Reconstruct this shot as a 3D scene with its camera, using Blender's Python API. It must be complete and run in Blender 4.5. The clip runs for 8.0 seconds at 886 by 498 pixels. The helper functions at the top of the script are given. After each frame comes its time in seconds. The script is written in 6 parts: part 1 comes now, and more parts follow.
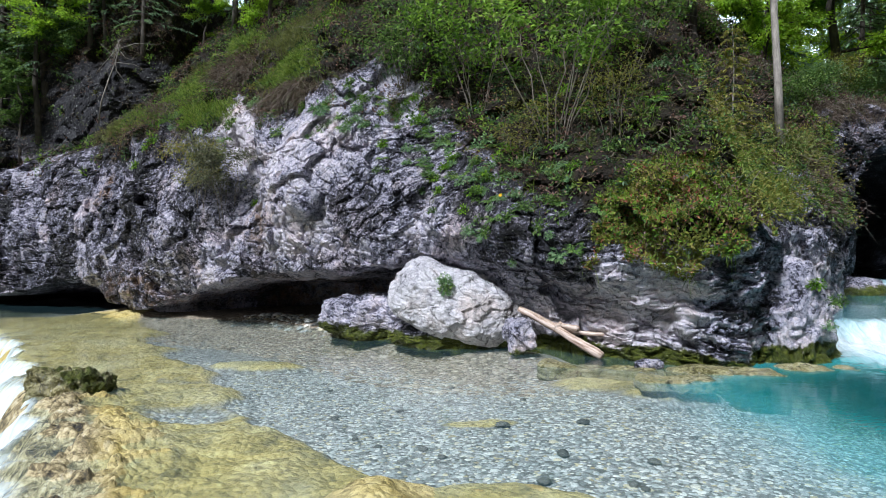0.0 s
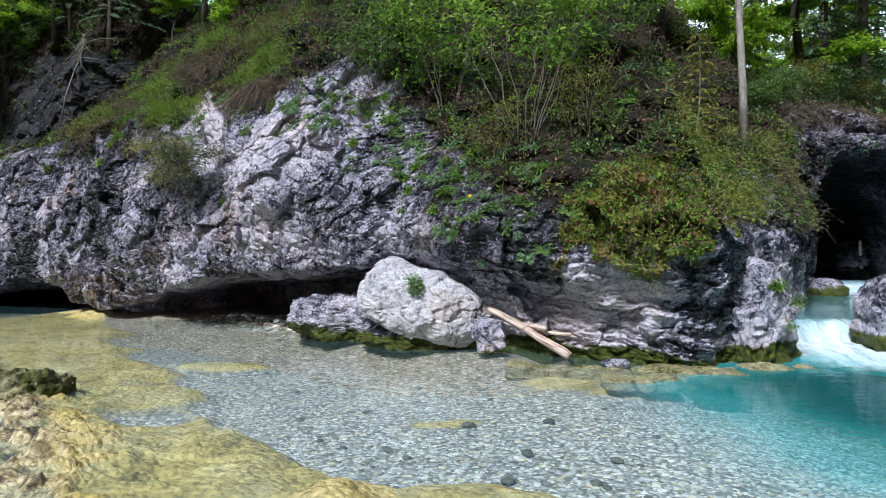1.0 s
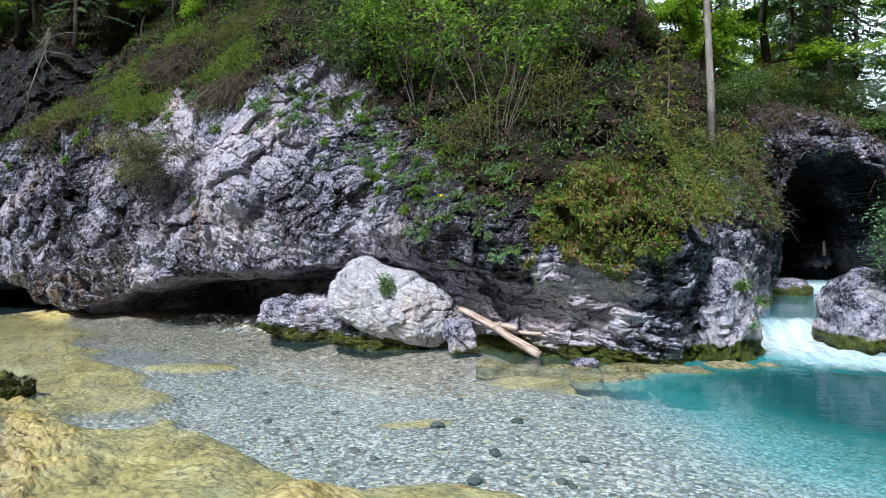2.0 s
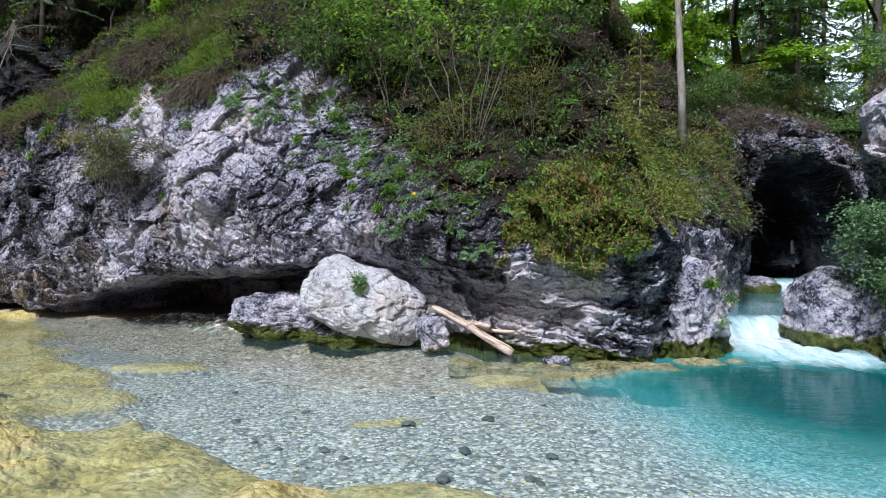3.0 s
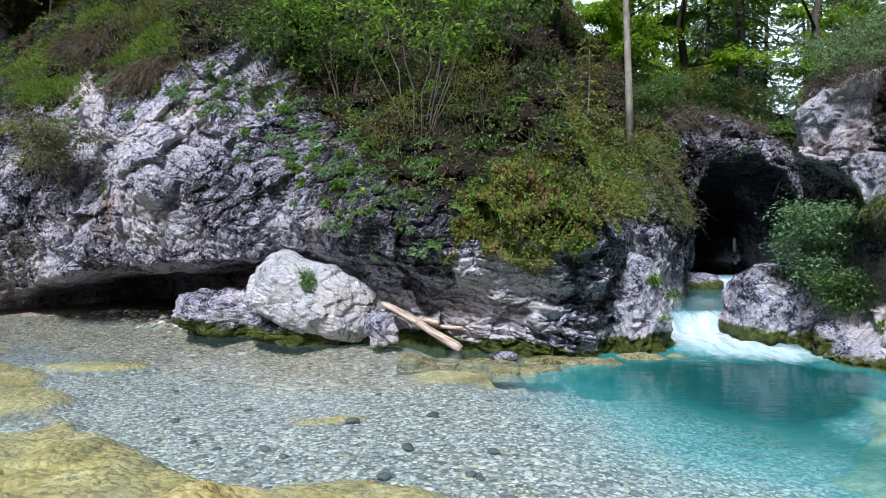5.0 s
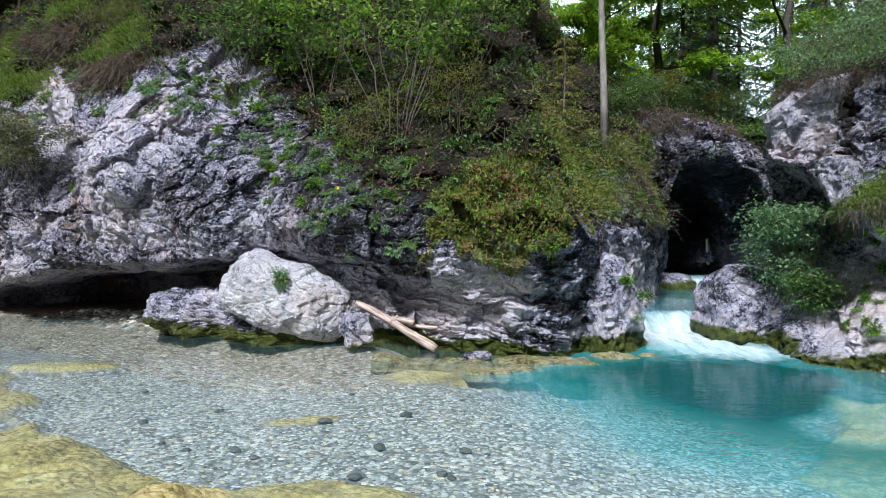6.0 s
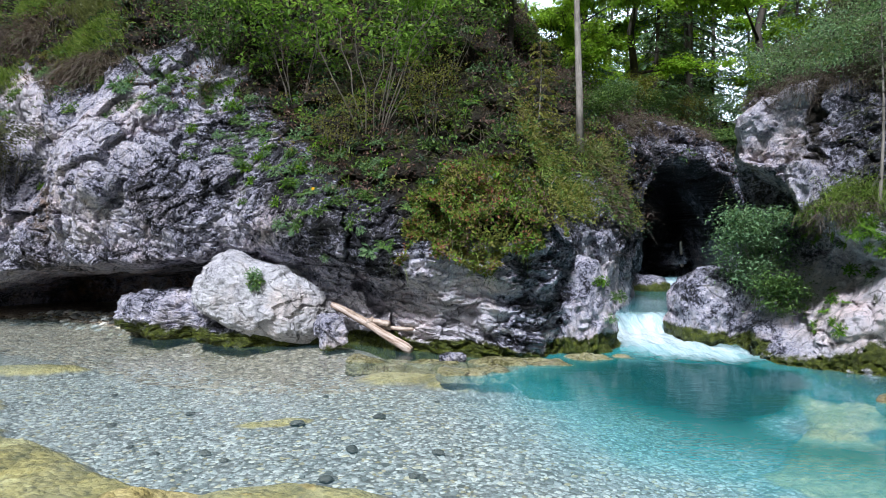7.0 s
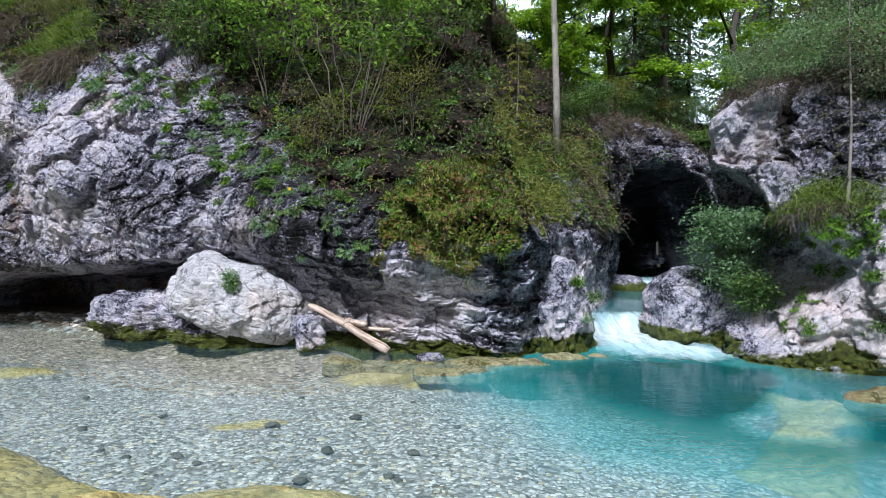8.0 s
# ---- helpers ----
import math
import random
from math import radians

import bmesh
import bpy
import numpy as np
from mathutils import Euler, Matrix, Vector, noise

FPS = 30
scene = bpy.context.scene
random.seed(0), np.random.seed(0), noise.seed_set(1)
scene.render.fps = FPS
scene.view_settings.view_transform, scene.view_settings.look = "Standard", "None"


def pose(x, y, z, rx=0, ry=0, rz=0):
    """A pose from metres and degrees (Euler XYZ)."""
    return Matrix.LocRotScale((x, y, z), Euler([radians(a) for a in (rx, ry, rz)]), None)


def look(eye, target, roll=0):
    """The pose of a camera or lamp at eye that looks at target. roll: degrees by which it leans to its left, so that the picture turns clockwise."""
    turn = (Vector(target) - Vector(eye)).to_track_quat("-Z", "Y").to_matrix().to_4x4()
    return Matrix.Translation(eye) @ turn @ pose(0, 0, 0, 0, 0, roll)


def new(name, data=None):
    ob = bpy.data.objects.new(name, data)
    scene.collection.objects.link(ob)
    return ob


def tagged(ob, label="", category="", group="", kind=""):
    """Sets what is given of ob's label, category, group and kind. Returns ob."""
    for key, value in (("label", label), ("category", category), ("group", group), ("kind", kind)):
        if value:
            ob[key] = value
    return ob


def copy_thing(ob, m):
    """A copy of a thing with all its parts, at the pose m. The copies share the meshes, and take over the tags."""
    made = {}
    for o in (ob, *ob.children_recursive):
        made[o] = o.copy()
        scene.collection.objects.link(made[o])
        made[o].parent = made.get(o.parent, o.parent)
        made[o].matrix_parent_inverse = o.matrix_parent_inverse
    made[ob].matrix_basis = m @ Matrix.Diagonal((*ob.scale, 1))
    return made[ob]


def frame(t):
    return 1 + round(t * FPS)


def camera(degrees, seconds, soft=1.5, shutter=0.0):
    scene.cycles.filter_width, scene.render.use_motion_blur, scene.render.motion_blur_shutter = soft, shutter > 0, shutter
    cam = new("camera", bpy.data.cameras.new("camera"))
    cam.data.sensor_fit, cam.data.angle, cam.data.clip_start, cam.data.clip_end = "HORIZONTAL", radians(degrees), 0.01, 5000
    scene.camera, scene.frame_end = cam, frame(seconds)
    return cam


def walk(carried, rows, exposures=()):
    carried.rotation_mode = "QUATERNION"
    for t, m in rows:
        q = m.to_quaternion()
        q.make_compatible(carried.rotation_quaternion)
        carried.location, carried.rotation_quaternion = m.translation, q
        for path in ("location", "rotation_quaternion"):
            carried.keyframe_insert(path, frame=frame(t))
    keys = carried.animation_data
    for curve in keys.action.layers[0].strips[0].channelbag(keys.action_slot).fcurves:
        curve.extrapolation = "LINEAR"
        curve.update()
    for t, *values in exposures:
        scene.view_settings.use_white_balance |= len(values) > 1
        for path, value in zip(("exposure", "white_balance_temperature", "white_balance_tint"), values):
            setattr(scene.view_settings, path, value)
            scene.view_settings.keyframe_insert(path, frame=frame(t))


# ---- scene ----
cam = camera(69.5, 8.0, soft=0.45)
ROWS = [
    (0.0, -0.277, -0.078, 1.7, 90.39, 0.61, 8.50),
    (0.5, -0.237, -0.065, 1.7, 90.38, 0.48, 7.33),
    (1.0, -0.199, -0.053, 1.7, 90.38, 0.40, 6.19),
    (1.5, -0.162, -0.042, 1.7, 90.38, 0.35, 5.08),
    (3.0, -0.058, -0.015, 1.7, 90.17, 0.26, 1.97),
    (3.5, -0.026, -0.009, 1.7, 90.05, 0.22, 0.98),
    (4.0, 0.005, -0.004, 1.7, 89.94, 0.15, 0.01),
    (4.5, 0.035, -0.000, 1.7, 89.85, 0.07, -0.95),
    (6.0, 0.118, 0.000, 1.7, 89.79, -0.25, -3.85),
    (6.5, 0.144, -0.003, 1.7, 89.86, -0.35, -4.81),
    (7.0, 0.170, -0.007, 1.7, 89.94, -0.42, -5.75),
    (7.5, 0.194, -0.014, 1.7, 90.01, -0.43, -6.66),
    (8.0, 0.218, -0.023, 1.7, 89.99, -0.38, -7.50),
]
walk(cam, [(r[0], pose(*r[1:])) for r in ROWS], exposures=[(0.0, 0.6, 6050, 10), (8.0, 0.6, 6050, 10)])

# ---------------------------------------------------------------- light
world = bpy.data.worlds.new("sky")
scene.world = world
world.use_nodes = True
wn = world.node_tree
sky = wn.nodes.new("ShaderNodeTexSky")
sky.sky_type = "NISHITA"
sky.sun_disc = False
sky.sun_elevation = radians(50)
sky.sun_rotation = radians(200)
sky.dust_density = 6.0
sky.ozone_density = 0.6
wn.links.new(sky.outputs["Color"], wn.nodes["Background"].inputs["Color"])
wn.nodes["Background"].inputs["Strength"].default_value = 0.005

sun_data = bpy.data.lights.new("sun", "SUN")
sun_data.energy, sun_data.angle, sun_data.color = 4.4, radians(12), (0.97, 0.98, 1.0)
sun = new("sun", sun_data)
sun.matrix_world = look((-8, -13, 29), (0, 9, 1))

# bright overcast sky low behind the wood
sky_me = bpy.data.meshes.new("backdrop")
sky_me.from_pydata([(-260, 320, -20), (420, 320, -20), (420, 320, 260), (-260, 320, 260)], [], [(0, 1, 2, 3)])
sky_mat = bpy.data.materials.new("overcast_sky")
sky_mat.use_nodes = True
sky_mat.node_tree.nodes["Principled BSDF"].inputs["Emission Color"].default_value = (0.78, 0.89, 1.0, 1)
sky_mat.node_tree.nodes["Principled BSDF"].inputs["Emission Strength"].default_value = 1.7
sky_mat.node_tree.nodes["Principled BSDF"].inputs["Base Color"].default_value = (0.0, 0.0, 0.0, 1)
sky_me.materials.append(sky_mat)
tagged(new("backdrop", sky_me), "bright white overcast sky behind the wood", "sky", kind="structure")

# ---------------------------------------------------------------- noise
rng = np.random.default_rng(7)


def lattice(ix, iy, iz, seed):
    h = (ix.astype(np.uint32) * np.uint32(374761393) + iy.astype(np.uint32) * np.uint32(668265263)
         + iz.astype(np.uint32) * np.uint32(2246822519) + np.uint32(seed * 3266489917 % 4294967296))
    h = (h ^ (h >> np.uint32(13))) * np.uint32(1274126177)
    h = (h ^ (h >> np.uint32(16))) * np.uint32(2654435761)
    return (h >> np.uint32(8)).astype(np.float64) / 8388608.0 - 1.0


def vnoise(p, seed=0):
    """Smooth lattice noise in -1..1 at points p (n, 3)."""
    i = np.floor(p).astype(np.int64)
    f = p - i
    w = f * f * f * (f * (f * 6 - 15) + 10)
    out = 0.0
    for dx in (0, 1):
        for dy in (0, 1):
            for dz in (0, 1):
                k = (w[:, 0] if dx else 1 - w[:, 0]) * (w[:, 1] if dy else 1 - w[:, 1]) * (w[:, 2] if dz else 1 - w[:, 2])
                out = out + k * lattice(i[:, 0] + dx + 5000, i[:, 1] + dy + 5000, i[:, 2] + dz + 5000, seed)
    return out


def fbm(p, octaves=4, seed=0, gain=0.5):
    total, amp = 0.0, 1.0
    for o in range(octaves):
        total = total + amp * vnoise(p * 2.03 ** o + 17.3 * o, seed + o)
        amp *= gain
    return total


def ridged(p, octaves=4, seed=0, gain=0.55):
    total, amp = 0.0, 1.0
    for o in range(octaves):
        total = total + amp * (1 - 2 * np.abs(vnoise(p * 2.07 ** o + 9.1 * o, seed + o)))
        amp *= gain
    return total


def cells(p, seed=0):
    """Distance to the nearest and second nearest of scattered points, the nearest one's random value, and a plane tilted through it."""
    i = np.floor(p).astype(np.int64)
    d1 = np.full(len(p), 9.0)
    d2 = np.full(len(p), 9.0)
    val = np.zeros(len(p))
    tilt = np.zeros(len(p))
    for dx in (-1, 0, 1):
        for dy in (-1, 0, 1):
            for dz in (-1, 0, 1):
                c = i + (dx, dy, dz)
                q = [lattice(c[:, 0] + 5000, c[:, 1] + 5000, c[:, 2] + 5000, seed + s) for s in (1, 2, 3, 4)]
                d = np.sqrt(sum((c[:, a] + 0.5 + 0.45 * q[a] - p[:, a]) ** 2 for a in range(3)))
                near = d < d1
                d2 = np.where(near, d1, np.minimum(d2, d))
                val = np.where(near, q[3], val)
                lean = sum((p[:, a] - c[:, a] - 0.5 - 0.45 * q[a]) * q[(a + 1) % 3] for a in range(3))
                tilt = np.where(near, lean, tilt)
                d1 = np.where(near, d, d1)
    return d1, d2, val, tilt


def step01(a, b, v):
    t = np.clip((v - a) / (b - a), 0, 1)
    return t * t * (3 - 2 * t)


def bell(x, z, cx, cz, sx, sz):
    return np.exp(-((x - cx) / sx) ** 2 - ((z - cz) / sz) ** 2)


# ---------------------------------------------------------------- meshes
def quick_mesh(name, verts, faces, mats, smooth=True, attrs=(), index=None):
    """A mesh from arrays: verts (n, 3), faces (m, k); attrs: (name, values) on points."""
    me = bpy.data.meshes.new(name)
    verts, faces = np.asarray(verts, np.float32), np.asarray(faces, np.int32)
    m, k = faces.shape
    me.vertices.add(len(verts))
    me.vertices.foreach_set("co", verts.ravel())
    me.loops.add(m * k)
    me.loops.foreach_set("vertex_index", faces.ravel())
    me.polygons.add(m)
    me.polygons.foreach_set("loop_start", np.arange(0, m * k, k, dtype=np.int32))
    me.polygons.foreach_set("loop_total", np.full(m, k, np.int32))
    me.polygons.foreach_set("use_smooth", np.full(m, smooth))
    for mat in (mats if isinstance(mats, (list, tuple)) else [mats]):
        me.materials.append(mat)
    if index is not None:
        me.polygons.foreach_set("material_index", np.asarray(index, np.int32))
    for key, values in attrs:
        a = me.attributes.new(key, "FLOAT", "POINT")
        a.data.foreach_set("value", np.asarray(values, np.float32))
    me.update(calc_edges=True)
    me.validate()
    return me


def part(name, me, parent=None, label="", m=None):
    ob = new(name, me)
    if parent is not None:
        ob.parent = parent
    if m is not None:
        ob.matrix_basis = m
    if label:
        ob["label"] = label
    return ob


def grid_faces(nu, nv):
    a = np.arange(nu * nv).reshape(nu, nv)
    return np.stack([a[:-1, :-1], a[1:, :-1], a[1:, 1:], a[:-1, 1:]], -1).reshape(-1, 4)


def tube(points, radii, sides=7):
    """Arrays of a tapered tube along points."""
    pts = [Vector(p) for p in points]
    V, F = [], []
    for i, p in enumerate(pts):
        d = (pts[min(i + 1, len(pts) - 1)] - pts[max(i - 1, 0)]).normalized()
        a = d.orthogonal().normalized()
        if abs(d.z) > 0.3:
            a = (Vector((1, 0, 0)) - d * d.x).normalized()
        b = d.cross(a)
        for s in range(sides):
            t = 2 * math.pi * s / sides
            V.append(p + (a * math.cos(t) + b * math.sin(t)) * radii[i])
    for i in range(len(pts) - 1):
        for s in range(sides):
            n = (s + 1) % sides
            F.append((i * sides + s, i * sides + n, (i + 1) * sides + n, (i + 1) * sides + s))
    V += [pts[0], pts[-1]]
    e = (len(pts) - 1) * sides
    for s in range(sides):
        n = (s + 1) % sides
        F.append((len(V) - 2, n, s, s))
        F.append((len(V) - 1, e + s, e + n, e + n))
    F = [f if f[2] != f[3] else (f[0], f[1], f[2], f[2]) for f in F]
    return np.array([tuple(v) for v in V]), F


def tubes_mesh(name, list_of, mat, smooth=True):
    """One mesh of several tubes (points, radii, sides)."""
    bm = bmesh.new()
    for pts, rad, sides in list_of:
        V, F = tube(pts, rad, sides)
        vs = [bm.verts.new(v) for v in V]
        for f in F:
            g = list(dict.fromkeys(f))
            if len(g) > 2:
                face = bm.faces.new([vs[i] for i in g])
                face.smooth = smooth
    me = bpy.data.meshes.new(name)
    bm.to_mesh(me)
    bm.free()
    me.materials.append(mat)
    return me


def unit(v):
    return v / (np.linalg.norm(v, axis=1, keepdims=True) + 1e-9)


def leaf_arrays(c, d, up, length, width, fold=0.25, droop=0.2):
    """Folded pointed leaves: base c, direction d, face normal up."""
    n = len(c)
    d, s = unit(d), None
    s = unit(np.cross(d, up))
    u = np.cross(s, d)
    L = np.broadcast_to(np.asarray(length, float), (n,))[:, None]
    W = np.broadcast_to(np.asarray(width, float), (n,))[:, None]
    mid = c + d * L * 0.5
    V = np.stack([c, mid + s * W * 0.5 + u * W * fold, c + d * L - u * L * droop, mid - s * W * 0.5 + u * W * fold], 1).reshape(-1, 3)
    b = np.arange(n)[:, None] * 4
    F = np.concatenate([b + np.array([[0, 1, 2]]), b + np.array([[0, 2, 3]])], 0)
    return V, F


def blade_arrays(c, d, length, width, sag):
    """Grass blades: three-segment strips that bend down."""
    n = len(c)
    d = unit(d)
    s = unit(np.cross(d, rng.normal(size=(n, 3))))
    L = np.broadcast_to(np.asarray(length, float), (n,))[:, None]
    W = np.broadcast_to(np.asarray(width, float), (n,))[:, None]
    g = np.array([[0, 0, -1.0]])
    p1 = c + d * L * 0.45 + g * L * sag * 0.15
    p2 = c + d * L * 0.8 + g * L * sag * 0.5
    p3 = c + d * L + g * L * sag
    V = np.stack([c - s * W, c + s * W, p1 - s * W * 0.8, p1 + s * W * 0.8, p2 - s * W * 0.5, p2 + s * W * 0.5, p3], 1).reshape(-1, 3)
    b = np.arange(n)[:, None] * 7
    F = np.concatenate([b + np.array([t]) for t in ([0, 1, 3], [0, 3, 2], [2, 3, 5], [2, 5, 4], [4, 5, 6])], 0)
    return V, F


def join(parts):
    V, F, o = [], [], 0
    for v, f in parts:
        V.append(v)
        F.append(f + o)
        o += len(v)
    return np.concatenate(V), np.concatenate(F)


# ---------------------------------------------------------------- materials
def material(name):
    m = bpy.data.materials.new(name)
    m.use_nodes = True
    nt = m.node_tree
    return m, nt, nt.nodes["Principled BSDF"], nt.nodes["Material Output"]


def nd(nt, kind, **values):
    n = nt.nodes.new(kind)
    for k, v in values.items():
        if k in ("operation", "blend_type", "data_type", "attribute_name", "feature", "distance", "noise_dimensions", "noise_type", "bands_direction", "wave_type"):
            setattr(n, k, v)
        else:
            n.inputs[k.replace("_", " ")].default_value = v
    return n


def ramp(nt, fac, stops):
    r = nt.nodes.new("ShaderNodeValToRGB")
    el = r.color_ramp.elements
    while len(el) < len(stops):
        el.new(0.5)
    for e, (p, c) in zip(el, stops):
        e.position = p
        e.color = (*c, 1) if len(c) == 3 else c
    nt.links.new(fac, r.inputs["Fac"])
    return r.outputs["Color"]


def grey(nt, fac, a, b):
    return ramp(nt, fac, [(a, (0, 0, 0)), (b, (1, 1, 1))])


def mixed(nt, fac, a, b, blend="MIX"):
    n = nt.nodes.new("ShaderNodeMix")
    n.data_type, n.blend_type = "RGBA", blend
    for sock, v in ((n.inputs[0], fac), (n.inputs[6], a), (n.inputs[7], b)):
        if isinstance(v, (int, float)):
            sock.default_value = v
        elif isinstance(v, tuple):
            sock.default_value = (*v, 1)
        else:
            nt.links.new(v, sock)
    return n.outputs[2]


def sums(nt, op, a, b=0.0):
    n = nt.nodes.new("ShaderNodeMath")
    n.operation = op
    n.use_clamp = op in ("MULTIPLY_ADD",)
    for sock, v in ((n.inputs[0], a), (n.inputs[1], b)):
        if isinstance(v, (int, float)):
            sock.default_value = v
        else:
            nt.links.new(v, sock)
    return n.outputs[0]


def noise_tex(nt, scale, detail=6, rough=0.6, coords=None, distortion=0.0, kind="FBM", stretch=None):
    n = nt.nodes.new("ShaderNodeTexNoise")
    n.noise_type = kind
    n.inputs["Scale"].default_value, n.inputs["Detail"].default_value = scale, detail
    n.inputs["Roughness"].default_value, n.inputs["Distortion"].default_value = rough, distortion
    if coords is None:
        coords = nt.nodes.new("ShaderNodeTexCoord").outputs["Object"]
    if stretch:
        mp = nt.nodes.new("ShaderNodeMapping")
        mp.inputs["Scale"].default_value = stretch[:3]
        if len(stretch) > 3:
            mp.inputs["Rotation"].default_value = [radians(a) for a in stretch[3:]]
        nt.links.new(coords, mp.inputs["Vector"])
        coords = mp.outputs["Vector"]
    nt.links.new(coords, n.inputs["Vector"])
    return n.outputs["Fac"]


def attribute(nt, name):
    a = nt.nodes.new("ShaderNodeAttribute")
    a.attribute_name = name
    return a.outputs["Fac"]


def bump(nt, height, strength, distance, normal=None):
    b = nt.nodes.new("ShaderNodeBump")
    b.inputs["Strength"].default_value, b.inputs["Distance"].default_value = strength, distance
    nt.links.new(height, b.inputs["Height"])
    if normal is not None:
        nt.links.new(normal, b.inputs["Normal"])
    return b.outputs["Normal"]


def warped(nt, amount, scale):
    """Object coordinates shaken by noise."""
    co = nt.nodes.new("ShaderNodeTexCoord").outputs["Object"]
    n = nt.nodes.new("ShaderNodeTexNoise")
    n.inputs["Scale"].default_value, n.inputs["Detail"].default_value = scale, 4
    nt.links.new(co, n.inputs["Vector"])
    mul = nt.nodes.new("ShaderNodeVectorMath")
    mul.operation = "SCALE"
    mul.inputs["Scale"].default_value = amount
    nt.links.new(n.outputs["Color"], mul.inputs[0])
    add = nt.nodes.new("ShaderNodeVectorMath")
    nt.links.new(co, add.inputs[0])
    nt.links.new(mul.outputs[0], add.inputs[1])
    return add.outputs[0]


def chips(nt, scale, coords, edge=False):
    """Random value per stone chip, or the distance to the chip's edge."""
    v = nt.nodes.new("ShaderNodeTexVoronoi")
    v.feature = "DISTANCE_TO_EDGE" if edge else "F1"
    v.inputs["Scale"].default_value = scale
    nt.links.new(coords, v.inputs["Vector"])
    if edge:
        return v.outputs["Distance"]
    s = nt.nodes.new("ShaderNodeSeparateColor")
    nt.links.new(v.outputs["Color"], s.inputs["Color"])
    return s.outputs[0]


def rock_material(name, dark=(0.018, 0.018, 0.023), mid=(0.112, 0.11, 0.155), light=(0.42, 0.412, 0.52), pale=(0.74, 0.69, 0.76)):
    """Weathered limestone: grey with dark streaks, pale fresh patches, ochre stains, moss and shade-dark soil by
    attribute.
    """
    m, nt, bsdf, _ = material(name)
    big = noise_tex(nt, 0.55, 5, 0.6, distortion=0.3)
    mid_n = noise_tex(nt, 3.0, 8, 0.72)
    fine = noise_tex(nt, 13, 8, 0.76)
    grain = noise_tex(nt, 36, 5, 0.8)
    streak = noise_tex(nt, 1.0, 7, 0.7, stretch=(3.2, 3.2, 0.6))
    strata = noise_tex(nt, 1.0, 8, 0.65, stretch=(0.8, 0.8, 6.0, 0, 12, 0), distortion=0.3)
    warp1, warp2 = warped(nt, 0.22, 4.0), warped(nt, 0.07, 12.0)
    chip1, chip2 = chips(nt, 7.0, warp1), chips(nt, 27, warp2)
    tone = sums(nt, "ADD", sums(nt, "MULTIPLY", big, 0.9), sums(nt, "MULTIPLY", mid_n, 0.5))
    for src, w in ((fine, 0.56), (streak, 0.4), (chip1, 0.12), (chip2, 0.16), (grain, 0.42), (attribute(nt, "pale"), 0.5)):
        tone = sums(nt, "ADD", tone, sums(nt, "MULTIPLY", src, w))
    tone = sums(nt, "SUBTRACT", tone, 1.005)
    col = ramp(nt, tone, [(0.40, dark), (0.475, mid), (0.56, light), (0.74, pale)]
               )
    warm = grey(nt, noise_tex(nt, 0.8, 5, 0.65, distortion=0.4), 0.5, 0.68)
    col = mixed(nt, sums(nt, "MULTIPLY", warm, 0.55), col, mixed(nt, 1.0, col, (1.25, 1.0, 0.82), "MULTIPLY"))
    crack = sums(nt, "MULTIPLY", ramp(nt, chips(nt, 2.4, warp1, True), [(0.0, (1, 1, 1)), (0.05, (0, 0, 0))]), grey(nt, mid_n, 0.42, 0.6))
    crack = sums(nt, "ADD", crack, sums(nt, "MULTIPLY", ramp(nt, chips(nt, 7.5, warp2, True), [(0.0, (1, 1, 1)), (0.07, (0, 0, 0))]), grey(nt, fine, 0.45, 0.62)))
    col = mixed(nt, sums(nt, "MULTIPLY", crack, 0.75), col, (0.014, 0.014, 0.016))
    # lichen dots and water streaks
    speck = grey(nt, noise_tex(nt, 19, 3, 0.5), 0.62, 0.68)
    col = mixed(nt, sums(nt, "MULTIPLY", speck, 0.45), col, (0.62, 0.62, 0.6))
    drip = grey(nt, streak, 0.53, 0.64)
    col = mixed(nt, sums(nt, "MULTIPLY", drip, 0.42), col, (0.05, 0.05, 0.055))
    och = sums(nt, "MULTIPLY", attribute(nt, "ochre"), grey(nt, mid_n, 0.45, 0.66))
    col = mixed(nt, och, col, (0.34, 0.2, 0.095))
    # soil colour, taken near black so the shade between plants is painted in
    shaded_dirt = ramp(nt, fine, [(0.3, (0.006, 0.005, 0.004)), (0.55, (0.018, 0.013, 0.008)), (0.8, (0.055, 0.04, 0.025))])
    soil_shade = grey(nt, sums(nt, "ADD", attribute(nt, "soil_shade"), sums(nt, "MULTIPLY", sums(nt, "SUBTRACT", mid_n, 0.5), 1.4)), 0.38, 0.6)
    col = mixed(nt, soil_shade, col, shaded_dirt)
    mossy = ramp(nt, fine, [(0.3, (0.018, 0.024, 0.006)), (0.5, (0.06, 0.075, 0.012)), (0.65, (0.15, 0.17, 0.025)), (0.85, (0.26, 0.27, 0.06))])
    moss = grey(nt, sums(nt, "ADD", attribute(nt, "moss"), sums(nt, "MULTIPLY", sums(nt, "SUBTRACT", mid_n, 0.5), 3.0)), 0.36, 0.66)
    col = mixed(nt, moss, col, mossy)
    nt.links.new(col, bsdf.inputs["Base Color"])
    rough = sums(nt, "ADD", sums(nt, "MULTIPLY", fine, 0.35), 0.5)
    rough = sums(nt, "SUBTRACT", rough, sums(nt, "MULTIPLY", attribute(nt, "wet"), 0.35))
    nt.links.new(rough, bsdf.inputs["Roughness"])
    bsdf.inputs["Specular IOR Level"].default_value = 0.3
    h = sums(nt, "ADD", sums(nt, "MULTIPLY", mid_n, 0.6), sums(nt, "MULTIPLY", strata, 0.6))
    h = sums(nt, "ADD", h, sums(nt, "MULTIPLY", chip1, 0.16))
